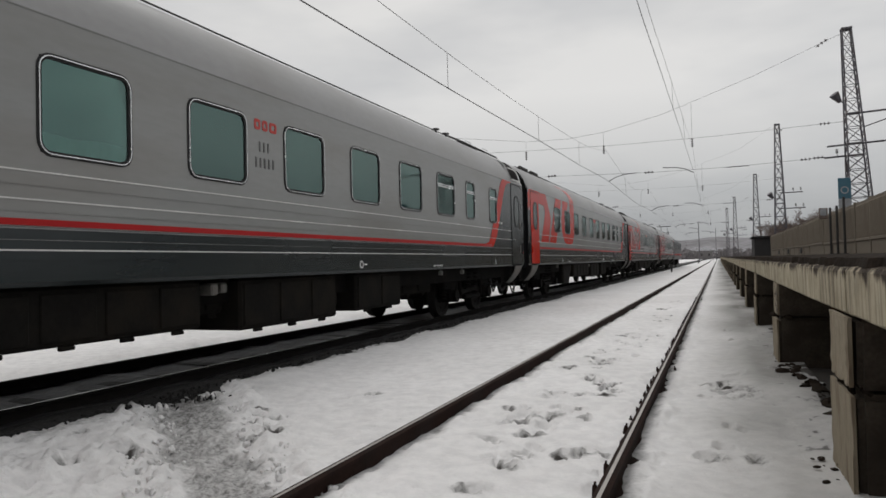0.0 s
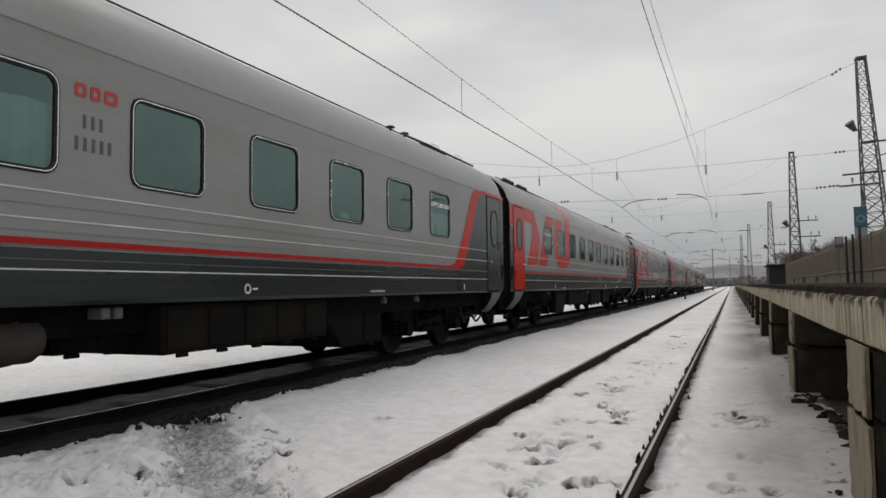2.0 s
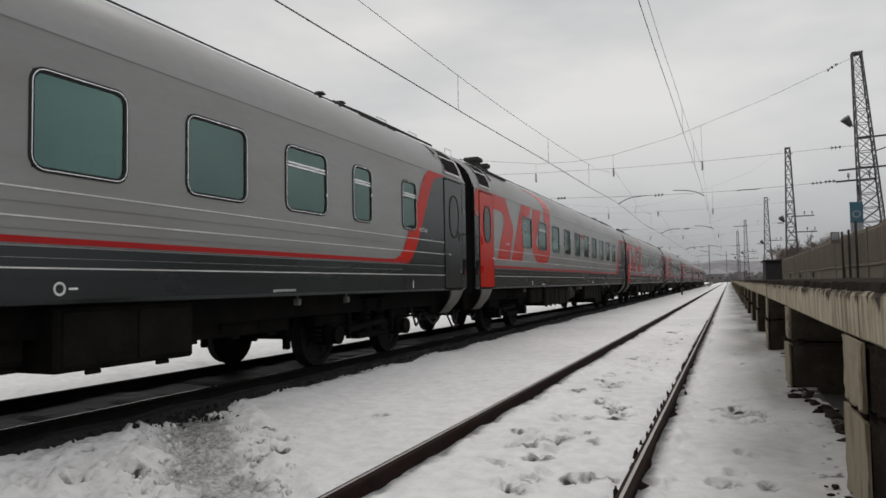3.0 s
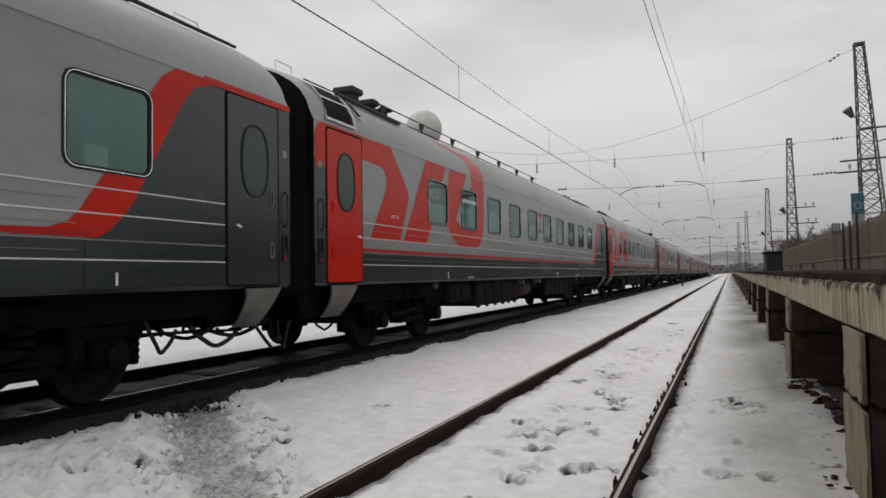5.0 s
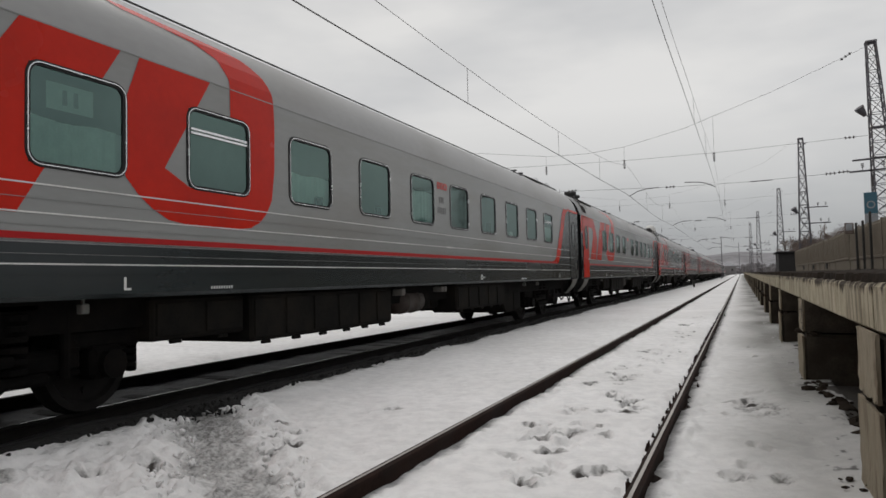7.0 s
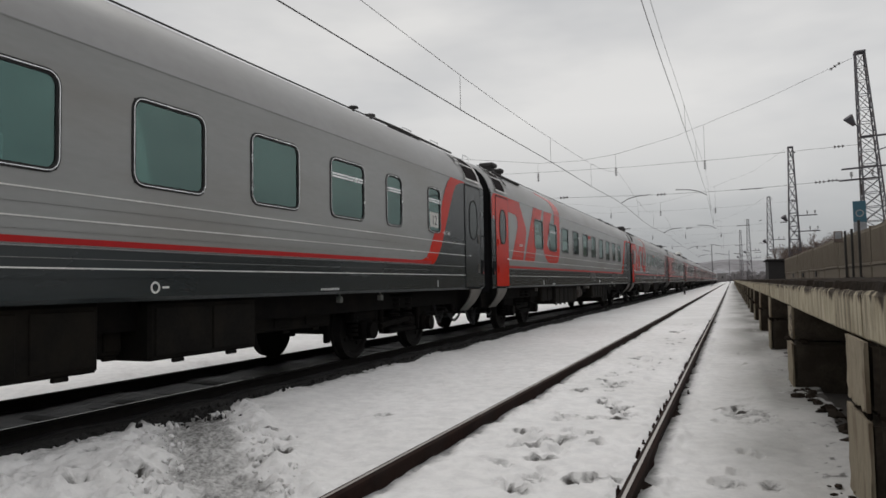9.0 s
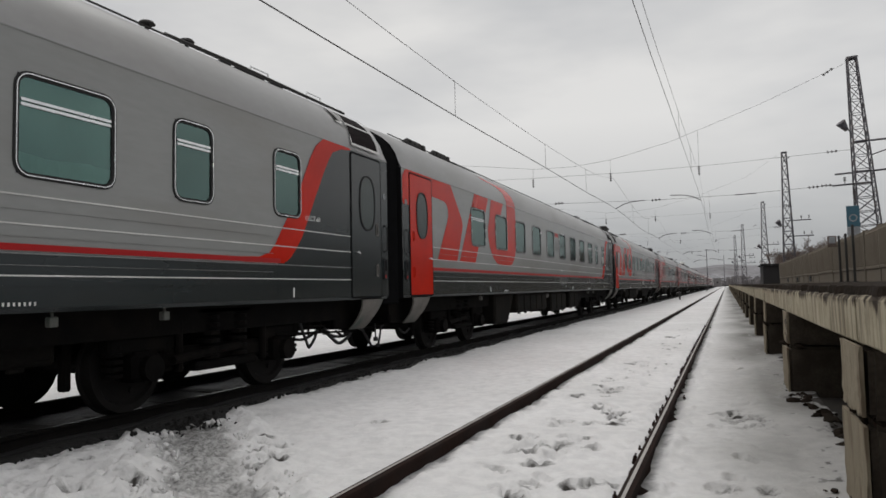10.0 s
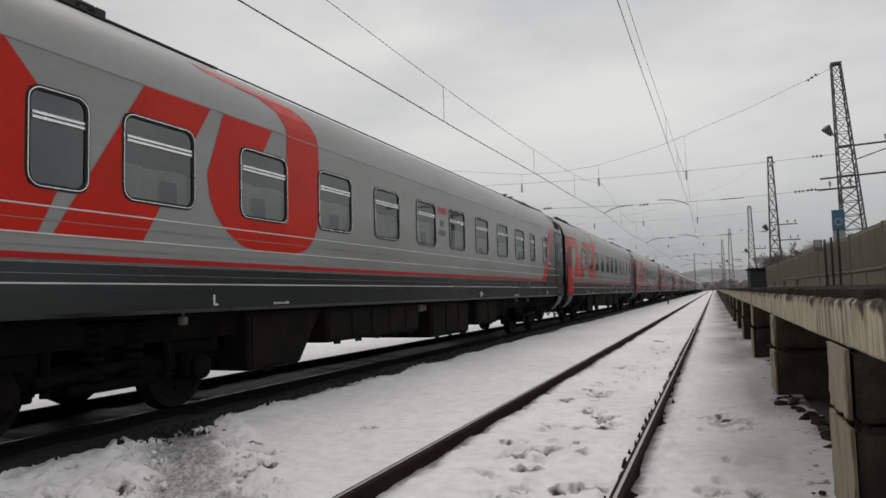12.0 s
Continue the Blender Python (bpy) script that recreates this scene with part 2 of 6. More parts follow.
def snow_material():
    m = bpy.data.materials.new("trodden_snow")
    m.use_nodes = True
    n, l = m.node_tree.nodes, m.node_tree.links
    b = n["Principled BSDF"]
    co, at = n.new("ShaderNodeTexCoord"), n.new("ShaderNodeAttribute")
    at.attribute_name = "dirt_shade"

    def tex(sc, detail, rough=0.55):
        t = n.new("ShaderNodeTexNoise")
        t.inputs["Scale"].default_value, t.inputs["Detail"].default_value, t.inputs["Roughness"].default_value = sc, detail, rough
        l.new(co.outputs["Object"], t.inputs["Vector"])
        return t

    big, mid, fine = tex(0.35, 4), tex(3.0, 6, 0.65), tex(26, 5, 0.7)
    base = n.new("ShaderNodeValToRGB")
    e = base.color_ramp.elements
    e[0].position, e[0].color, e[1].position, e[1].color = 0.35, (0.78, 0.77, 0.765, 1), 0.65, (0.88, 0.87, 0.87, 1)
    l.new(big.outputs["Fac"], base.inputs["Fac"])
    # grey of old snow, which also carries the platform's shade
    ag = n.new("ShaderNodeAttribute")
    ag.attribute_name = "age_shade"
    old = n.new("ShaderNodeMix")
    old.data_type = "RGBA"
    l.new(ag.outputs["Fac"], old.inputs[0])
    l.new(base.outputs["Color"], old.inputs[6])
    old.inputs[7].default_value = (0.21, 0.208, 0.195, 1)
    mot = tex(6.5, 7, 0.68)
    mr = n.new("ShaderNodeValToRGB")
    e = mr.color_ramp.elements
    e[0].position, e[0].color, e[1].position, e[1].color = 0.36, (0.90, 0.90, 0.905, 1), 0.60, (1.04, 1.04, 1.04, 1)
    l.new(mot.outputs["Fac"], mr.inputs["Fac"])
    mm = n.new("ShaderNodeMix")
    mm.data_type, mm.blend_type = "RGBA", "MULTIPLY"
    mm.inputs[0].default_value = 1.0
    l.new(old.outputs[2], mm.inputs[6])
    l.new(mr.outputs["Color"], mm.inputs[7])
    # dirt: wet grey slush and cinders where the attribute is high
    s = n.new("ShaderNodeMath")
    s.operation = "MULTIPLY_ADD"
    l.new(mid.outputs["Fac"], s.inputs[0])
    s.inputs[1].default_value = 1.1
    l.new(at.outputs["Fac"], s.inputs[2])
    r = n.new("ShaderNodeValToRGB")
    e = r.color_ramp.elements
    e[0].position, e[0].color, e[1].position, e[1].color = 0.70, (0, 0, 0, 1), 1.35, (1, 1, 1, 1)
    l.new(s.outputs[0], r.inputs["Fac"])
    dirt_shade = n.new("ShaderNodeValToRGB")
    e = dirt_shade.color_ramp.elements
    e[0].position, e[0].color, e[1].position, e[1].color = 0.36, (0.17, 0.167, 0.162, 1), 0.60, (0.50, 0.495, 0.49, 1)
    l.new(fine.outputs["Fac"], dirt_shade.inputs["Fac"])
    mx = n.new("ShaderNodeMix")
    mx.data_type = "RGBA"
    l.new(r.outputs["Color"], mx.inputs[0])
    l.new(mm.outputs[2], mx.inputs[6])
    l.new(dirt_shade.outputs["Color"], mx.inputs[7])
    # bare cinders at the end of the crossing; wet and painted shade in footprints
    r2 = n.new("ShaderNodeValToRGB")
    e = r2.color_ramp.elements
    e[0].position, e[0].color, e[1].position, e[1].color = 0.62, (0, 0, 0, 1), 0.95, (1, 1, 1, 1)
    l.new(at.outputs["Fac"], r2.inputs["Fac"])
    mc = n.new("ShaderNodeMix")
    mc.data_type = "RGBA"
    l.new(r2.outputs["Color"], mc.inputs[0])
    l.new(mx.outputs[2], mc.inputs[6])
    mc.inputs[7].default_value = (0.055, 0.05, 0.046, 1)
    l.new(mc.outputs[2], b.inputs["Base Color"])
    b.inputs["Roughness"].default_value = 0.75
    b.inputs["Specular IOR Level"].default_value = 0.25
    bn = n.new("ShaderNodeBump")
    bn.inputs["Distance"].default_value, bn.inputs["Strength"].default_value = 0.04, 1.0
    h = n.new("ShaderNodeMath")
    h.operation = "MULTIPLY_ADD"
    l.new(fine.outputs["Fac"], h.inputs[0])
    h.inputs[1].default_value = 0.25
    l.new(mid.outputs["Fac"], h.inputs[2])
    l.new(h.outputs[0], bn.inputs["Height"])
    l.new(bn.outputs[0], b.inputs["Normal"])
    return m


SNOW = snow_material()


def fascia_material():
    """Limewashed concrete with dark drips hanging from a ragged upper edge."""
    m = bpy.data.materials.new("streaked_fascia_concrete")
    m.use_nodes = True
    n, l = m.node_tree.nodes, m.node_tree.links
    b = n["Principled BSDF"]
    b.inputs["Roughness"].default_value, b.inputs["Specular IOR Level"].default_value = 0.9, 0.2
    co, sep = n.new("ShaderNodeTexCoord"), n.new("ShaderNodeSeparateXYZ")
    ad, ob = n.new("ShaderNodeVectorMath"), n.new("ShaderNodeObjectInfo")
    cb = n.new("ShaderNodeCombineXYZ")
    sc = n.new("ShaderNodeMath")
    sc.operation = "MULTIPLY"
    sc.inputs[1].default_value = 60.0
    l.new(ob.outputs["Random"], sc.inputs[0])
    l.new(sc.outputs[0], cb.inputs[1])
    l.new(co.outputs["Object"], ad.inputs[0])
    l.new(cb.outputs[0], ad.inputs[1])
    l.new(co.outputs["Object"], sep.inputs[0])

    def tex(scale, detail, stretch):
        mp, t = n.new("ShaderNodeMapping"), n.new("ShaderNodeTexNoise")
        mp.inputs["Scale"].default_value = stretch
        t.inputs["Scale"].default_value, t.inputs["Detail"].default_value, t.inputs["Roughness"].default_value = scale, detail, 0.62
        l.new(ad.outputs[0], mp.inputs["Vector"])
        l.new(mp.outputs[0], t.inputs["Vector"])
        return t.outputs["Fac"]

    def ramp(v, lo, a, hi, c):
        r = n.new("ShaderNodeValToRGB")
        e = r.color_ramp.elements
        e[0].position, e[0].color, e[1].position, e[1].color = lo, (*a, 1), hi, (*c, 1)
        l.new(v, r.inputs["Fac"])
        return r.outputs["Color"]

    def mix(fac, a, c):
        x = n.new("ShaderNodeMix")
        x.data_type = "RGBA"
        l.new(fac, x.inputs[0])
        l.new(a, x.inputs[6])
        if hasattr(c, "is_linked"):
            l.new(c, x.inputs[7])
        else:
            x.inputs[7].default_value = (*c, 1)
        return x.outputs[2]

    k, o = (0, 0, 0), (1, 1, 1)
    base = ramp(tex(3.0, 5, (1, 1, 1)), 0.3, (0.33, 0.29, 0.205), 0.7, (0.52, 0.465, 0.35))
    streak = tex(13.0, 8, (1, 1, 0.06))
    base = mix(ramp(streak, 0.47, k, 0.66, (0.8, 0.8, 0.8)), base, (0.10, 0.08, 0.055))
    # drips: height plus a noise that is long in z
    hz = n.new("ShaderNodeMapRange")
    hz.inputs["From Min"].default_value, hz.inputs["From Max"].default_value, hz.inputs["To Max"].default_value = BAND[0], BAND[1], 0.5
    l.new(sep.outputs["Z"], hz.inputs["Value"])
    dn = n.new("ShaderNodeMath")
    dn.operation = "MULTIPLY_ADD"
    l.new(tex(7.0, 9, (1, 1, 0.14)), dn.inputs[0])
    dn.inputs[1].default_value = 0.75
    l.new(hz.outputs[0], dn.inputs[2])
    base = mix(ramp(dn.outputs[0], 0.69, k, 0.78, o), base, (0.045, 0.034, 0.025))
    l.new(base, b.inputs["Base Color"])
    bn = n.new("ShaderNodeBump")
    bn.inputs["Distance"].default_value = 0.012
    l.new(tex(22, 5, (1, 1, 0.5)), bn.inputs["Height"])
    l.new(bn.outputs[0], b.inputs["Normal"])
    return m


BAND = (0.93, 1.16)
FASCIA = fascia_material()


# ---------------------------------------------------------------- mesh helpers
def link_bm(name, bm, mats, smooth=False):
    me = bpy.data.meshes.new(name)
    bmesh.ops.recalc_face_normals(bm, faces=bm.faces[:])
    bm.to_mesh(me)
    bm.free()
    for m in (mats if isinstance(mats, (list, tuple)) else (mats,)):
        me.materials.append(m)
    if smooth:
        for p in me.polygons:
            p.use_smooth = True
    return new(name, me)


def part(name, bm, mats, parent, label="", smooth=False):
    ob = link_bm(name, bm, mats, smooth)
    ob.parent = parent
    if label:
        ob["label"] = label
    return ob


def box(bm, x0, x1, y0, y1, z0, z1, bevel=0.0, mat=0):
    vs = [bm.verts.new((x, y, z)) for x in (x0, x1) for y in (y0, y1) for z in (z0, z1)]
    fs = [bm.faces.new([vs[i] for i in q]) for q in ((0, 1, 3, 2), (4, 6, 7, 5), (0, 4, 5, 1), (2, 3, 7, 6), (0, 2, 6, 4), (1, 5, 7, 3))]
    for f in fs:
        f.material_index = mat
    if bevel:
        bmesh.ops.bevel(bm, geom=list({e for f in fs for e in f.edges}), offset=bevel, segments=1, affect="EDGES", profile=0.5)
    return vs


def tube(bm, a, b, r, n=6, r2=None, caps=True):
    a, b = Vector(a), Vector(b)
    q = (b - a).to_track_quat("Z", "Y")
    r2 = r if r2 is None else r2
    ra = [bm.verts.new(a + q @ Vector((r * math.cos(2 * math.pi * i / n), r * math.sin(2 * math.pi * i / n), 0))) for i in range(n)]
    rb = [bm.verts.new(b + q @ Vector((r2 * math.cos(2 * math.pi * i / n), r2 * math.sin(2 * math.pi * i / n), 0))) for i in range(n)]
    for i in range(n):
        bm.faces.new((ra[i], ra[(i + 1) % n], rb[(i + 1) % n], rb[i]))
    if caps:
        bm.faces.new(ra[::-1])
        bm.faces.new(rb)


def chain(bm, pts, r, n=5):
    """One bent tube through the points."""
    pts = [Vector(p) for p in pts]
    rings = []
    for i, p in enumerate(pts):
        d = (pts[min(i + 1, len(pts) - 1)] - pts[max(i - 1, 0)]).normalized()
        side = d.cross(Vector((0.0, 0.0, 1.0)))
        if side.length < 1e-4:
            side = Vector((1.0, 0.0, 0.0))
        side.normalize()
        up = side.cross(d)
        rings.append([bm.verts.new(p + side * (r * math.cos(2 * math.pi * k / n)) + up * (r * math.sin(2 * math.pi * k / n))) for k in range(n)])
    for a, b in zip(rings, rings[1:]):
        for k in range(n):
            bm.faces.new((a[k], a[(k + 1) % n], b[(k + 1) % n], b[k]))
    bm.faces.new(rings[0][::-1])
    bm.faces.new(rings[-1])


def lathe(bm, profile, y=0.0, z=0.0, n=24, mat=0):
    """Profile of (x, radius) turned about the x axis."""
    rings = [[bm.verts.new((x, y + r * math.cos(2 * math.pi * i / n), z + r * math.sin(2 * math.pi * i / n))) for i in range(n)] for x, r in profile]
    for a, b in zip(rings, rings[1:]):
        for i in range(n):
            bm.faces.new((a[i], a[(i + 1) % n], b[(i + 1) % n], b[i])).material_index = mat
    bm.faces.new(rings[0][::-1])
    bm.faces.new(rings[-1])


def rounded(yc, zc, w, h, r, n=5):
    """Corner-rounded rectangle as (y, z) points."""
    pts = []
    for cy, cz, a0 in ((w / 2 - r, h / 2 - r, 0), (-w / 2 + r, h / 2 - r, 90), (-w / 2 + r, -h / 2 + r, 180), (w / 2 - r, -h / 2 + r, 270)):
        for i in range(n + 1):
            a = radians(a0 + 90 * i / n)
            pts.append((yc + cy + r * math.cos(a), zc + cz + r * math.sin(a)))
    return pts


def ring(bm, outer, inner, x0, x1, mat=0):
    """A flat frame between two outlines of equal count, from x0 out to x1."""
    rows = [[bm.verts.new((x, y, z)) for y, z in loop] for loop, x in ((outer, x0), (outer, x1), (inner, x1), (inner, x0))]
    k = len(outer)
    for a, b in zip(rows, rows[1:]):
        for i in range(k):
            bm.faces.new((a[i], a[(i + 1) % k], b[(i + 1) % k], b[i])).material_index = mat


def plate(bm, outline, x0, x1, mat=0):
    a = [bm.verts.new((x0, y, z)) for y, z in outline]
    b = [bm.verts.new((x1, y, z)) for y, z in outline]
    for i in range(len(a)):
        bm.faces.new((a[i], a[(i + 1) % len(a)], b[(i + 1) % len(a)], b[i])).material_index = mat
    bm.faces.new(b).material_index = mat
    bm.faces.new(a[::-1]).material_index = mat


def thing(name, label, category, group="", kind="", at=(0, 0, 0)):
    ob = new(name)
    ob.empty_display_size = 0.3
    ob.location = at
    return tagged(ob, label, category, group, kind)


# ---------------------------------------------------------------- ground
def value_noise(x, y, seed):
    rng = np.random.RandomState(seed)
    g = rng.rand(256, 256)
    xi, yi = np.floor(x).astype(int), np.floor(y).astype(int)
    fx, fy = x - xi, y - yi
    fx, fy = fx * fx * (3 - 2 * fx), fy * fy * (3 - 2 * fy)
    a, b = g[xi % 256, yi % 256], g[(xi + 1) % 256, yi % 256]
    c, d = g[xi % 256, (yi + 1) % 256], g[(xi + 1) % 256, (yi + 1) % 256]
    return (a * (1 - fx) + b * fx) * (1 - fy) + (c * (1 - fx) + d * fx) * fy - 0.5


NEAR_RAILS = (-2.195, -0.600)
FAR_RAILS = (-5.94, -7.53)
SNOW_Z = -0.125


def build_ground():
    def spread(fine0, fine1, step, far0, far1, grow):
        v, d = list(np.arange(fine0, fine1, step)), step
        while v[-1] < far1:
            d *= grow
            v.append(v[-1] + d)
        d = step
        while v[0] > far0:
            d *= grow
            v.insert(0, v[0] - d)
        return np.array(v)

    xs = spread(-5.2, 1.3, 0.022, -2500, 2500, 1.15)
    ys = spread(2.2, 17.0, 0.026, -1200, 4200, 1.05)
    X, Y = np.meshgrid(xs, ys, indexing="ij")
    near = np.clip(1.2 - np.abs(Y) / 60, 0, 1) * (np.abs(X) < 40)
    Z = SNOW_Z + near * (0.05 * value_noise(X * 1.1, Y * 0.8, 1) + 0.035 * value_noise(X * 3.3, Y * 2.6, 2) + 0.014 * value_noise(X * 9, Y * 8, 3))
    # a trodden way across, heaped at its edges
    dirt_shade = np.zeros_like(X)
    ax, ay, bx, by = -5.30, 5.92, -2.35, 3.05
    s = np.clip(((X - ax) * (bx - ax) + (Y - ay) * (by - ay)) / ((bx - ax) ** 2 + (by - ay) ** 2), 0, 1)
    wob = 0.14 * value_noise(s * 7, s * 0, 7)
    side = ((X - ax) * (by - ay) - (Y - ay) * (bx - ax)) / math.hypot(bx - ax, by - ay) + wob
    width = 0.25 + 0.10 * (1 - s)
    core = np.exp(-(side / width) ** 4) * ((s > 0.0) & (s < 1.0))
    rim = np.exp(-((np.abs(side) - width * 1.7) / 0.16) ** 2)
    Z += -0.045 * core + rim * 0.075 * (0.02 + value_noise(X * 5, Y * 5, 9) + value_noise(X * 11, Y * 11, 19) + 0.8 * value_noise(X * 23, Y * 23, 29))
    Z += core * (0.07 * value_noise(X * 9, Y * 9, 10) + 0.05 * value_noise(X * 17, Y * 17, 20))
    dirt_shade = np.maximum(dirt_shade, core * (0.48 + 0.48 * (1 - s) ** 4 * (value_noise(X * 9, Y * 8, 41) > 0.02)))
    rough = np.clip((-2.4 - X) / 0.5, 0, 1) * (X > -5.4) * np.exp(-((Y - 3.6) / 2.4) ** 2)
    Z += rough * (0.030 * value_noise(X * 13, Y * 13, 71) + 0.022 * value_noise(X * 27, Y * 27, 72))
    # churned snow by the camera's left
    churn = np.exp(-(((X + 4.3) / 0.9) ** 2 + ((Y - 3.2) / 0.9) ** 2))
    Z += churn * (0.16 * value_noise(X * 5, Y * 5, 11) + 0.08 * value_noise(X * 12, Y * 12, 12) + 0.05 * value_noise(X * 24, Y * 24, 13))
    dirt_shade = np.maximum(dirt_shade, np.exp(-(((X + 4.75) / 0.5) ** 2 + ((Y - 3.05) / 0.6) ** 2)) * 0.62 * (0.5 + 1.2 * value_noise(X * 6, Y * 6, 73)))
    # cinders along the ballast's edge
    dirt_shade = np.maximum(dirt_shade, np.clip(1 - np.abs(X + 5.28 + 0.25 * value_noise(X, Y * 1.3, 5)) / 0.2, 0, 1) * 0.30 * (np.abs(Y) < 300))
    # footprints
    rng = random.Random(5)
    steps = []
    for x, y in [(-1.32, 4.75), (-1.29, 4.91), (-1.05, 4.77), (-0.95, 4.83), (-1.32, 5.42), (-1.31, 5.65), (-1.24, 6.13), (-1.29, 6.91), (-1.14, 7.42), (-1.34, 8.1), (-1.77, 8.64), (-2.13, 9.32), (-1.45, 9.47), (-1.37, 10.57), (-1.57, 10.33), (-1.45, 11.57), (-1.38, 13.52), (-1.09, 5.84), (-1.61, 5.8), (-1.45, 16.83), (-1.43, 19.05), (-0.01, 7.71), (0.2, 7.76), (0.24, 7.31), (0.11, 8.53), (-0.16, 7.21), (-0.59, 9.4), (-0.06, 7.86), (0.29, 7.54), (-0.54, 4.82), (0.12, 13.44), (0.18, 12.11), (-4.29, 3.59), (-3.98, 4.1), (-3.58, 3.7), (-3.39, 4.77), (-3.65, 5.36), (-3.56, 6.28), (-3.51, 4.54), (-3.0, 3.97), (-5.04, 5.02), (-4.99, 4.03), (-3.24, 3.55), (-3.76, 3.36)]:
        steps.append((x, y, rng.uniform(-0.7, 0.7)))
        if rng.random() < 0.5:
            steps.append((x + rng.uniform(-0.2, 0.2), y + rng.uniform(-0.25, 0.25), rng.uniform(-0.9, 0.9)))
    for i in range(46):
        steps.append((rng.gauss(-1.35, 0.22), rng.uniform(3.4, 13), rng.uniform(-1.2, 1.2)))
    for i in range(6):
        steps.append((rng.uniform(-0.3, 0.35), rng.uniform(3.6, 8.5), rng.uniform(-1.5, 1.5)))
    for x, y in ((-3.75, 4.95), (-3.95, 5.4), (-4.7, 3.9), (-4.5, 3.5), (-4.95, 4.3), (-4.9, 3.3)):
        steps.append((x, y, rng.uniform(0.6, 1.6)))
    for i in range(30):
        steps.append((-1.25 + 0.10 * (i % 2) + rng.uniform(-0.12, 0.12), 9.5 + i * 0.5, rng.uniform(-0.5, 0.5)))
    for px, py, a in steps:
        ix = np.abs(xs - px) < 0.55
        iy = np.abs(ys - py) < 0.7
        sel = np.ix_(ix, iy)
        gx, gy = X[sel], Y[sel]
        u = (gx - px) * math.cos(a) + (gy - py) * math.sin(a)
        v = -(gx - px) * math.sin(a) + (gy - py) * math.cos(a)
        rag = 0.9 * value_noise(gx * 13 + px * 31, gy * 10, 51) + 0.7 * value_noise(gx * 29 + px * 17, gy * 24, 52)
        size = rng.uniform(0.55, 1.0)
        d = np.sqrt((u / 0.075 / size) ** 2 + (v / 0.14 / size) ** 2) + rag
        dep = 0.050 * rng.uniform(0.5, 1.2)
        Z[sel] += -dep * np.exp(-np.clip(d, 0, 4) ** 6) + 0.016 * np.exp(-((d - 1.35) / 0.3) ** 2) * np.clip(0.4 + 2 * value_noise(gx * 19, gy * 19, 53), 0, 1.4)
        # dark print colour: wet snow plus the hollow's shade
        amount = rng.choice((0.2, 0.45, 0.75, 1.1, 1.3, 1.4))
        stain = amount * np.exp(-((u - 0.01) / 0.085 / size) ** 2 - ((v + rng.uniform(-0.06, 0.02)) / 0.11 / size) ** 2) * np.clip(0.75 + 1.7 * rag, 0, 1)
        dirt_shade[sel] = np.maximum(dirt_shade[sel], stain)
    # snow sinks beside the rails and lies low under the ballast
    for r in NEAR_RAILS:
        Z -= 0.012 * np.exp(-((X - r) / 0.085) ** 2)
        Z += near * (0.060 * value_noise(X * 7, Y * 5, 31) + 0.05 * value_noise(X * 15, Y * 11, 32)) * np.exp(-((np.abs(X - r) - 0.14) / 0.10) ** 2)
        dirt_shade = np.maximum(dirt_shade, 0.36 * np.exp(-((X - r) / 0.10) ** 2))
    Z = np.where((X < -5.42) & (X > -8.3), SNOW_Z - 0.12, Z)
    Z = np.where((X > 0.95) & (X < 30) & (np.abs(Y) < 280), SNOW_Z - 0.05, Z)
    # greyer, older snow along the foot of the platform, with its shade painted in
    age_shade = np.clip((X + 0.5) / 0.9, 0, 1) * (X < 3) * (0.80 + 0.6 * value_noise(X * 1.3, Y * 0.8, 23)) * (np.abs(Y) < 400)
    age_shade = np.maximum(age_shade, 0.12 * (X < -2.4) * (X > -5.3) * np.clip(0.5 + value_noise(X * 0.9, Y * 0.7, 24), 0, 1) * np.exp(-((Y - 3.5) / 3.0) ** 2))
    dirt_shade = np.maximum(dirt_shade, 0.5 * np.exp(-(((X - 0.12) / 0.28) ** 2 + ((Y - 7.6) / 0.45) ** 2)) * (value_noise(X * 12, Y * 9, 25) > 0.05))
    # bare earth under the deck, broken snow at its edge
    dirt_shade = np.maximum(dirt_shade, 1.2 * np.clip((X - 0.80 + 0.30 * value_noise(X * 7, Y * 6, 61)) / 0.12, 0, 1) * (X < 14) * (np.abs(Y) < 300))
    dirt_shade = np.maximum(dirt_shade, 0.85 * (value_noise(X * 17, Y * 9, 62) > 0.33) * np.exp(-((X - 0.62) / 0.2) ** 2) * (np.abs(Y) < 40))
    nx, ny = len(xs), len(ys)
    idx = np.arange(nx * ny).reshape(nx, ny)
    quads = np.stack([idx[:-1, :-1], idx[1:, :-1], idx[1:, 1:], idx[:-1, 1:]], -1).reshape(-1, 4)
    me = bpy.data.meshes.new("ground")
    me.from_pydata(np.stack([X, Y, Z], -1).reshape(-1, 3).tolist(), [], quads.tolist())
    at = me.attributes.new("dirt_shade", "FLOAT", "POINT")
    at.data.foreach_set("value", dirt_shade.reshape(-1).astype(np.float32))
    at = me.attributes.new("age_shade", "FLOAT", "POINT")
    at.data.foreach_set("value", age_shade.reshape(-1).astype(np.float32))
    me.materials.append(SNOW)
    for p in me.polygons:
        p.use_smooth = True
    tagged(new("ground", me), "trodden grey-white snow with footprints and a slushy crossing", "snow", kind="structure")


build_ground()


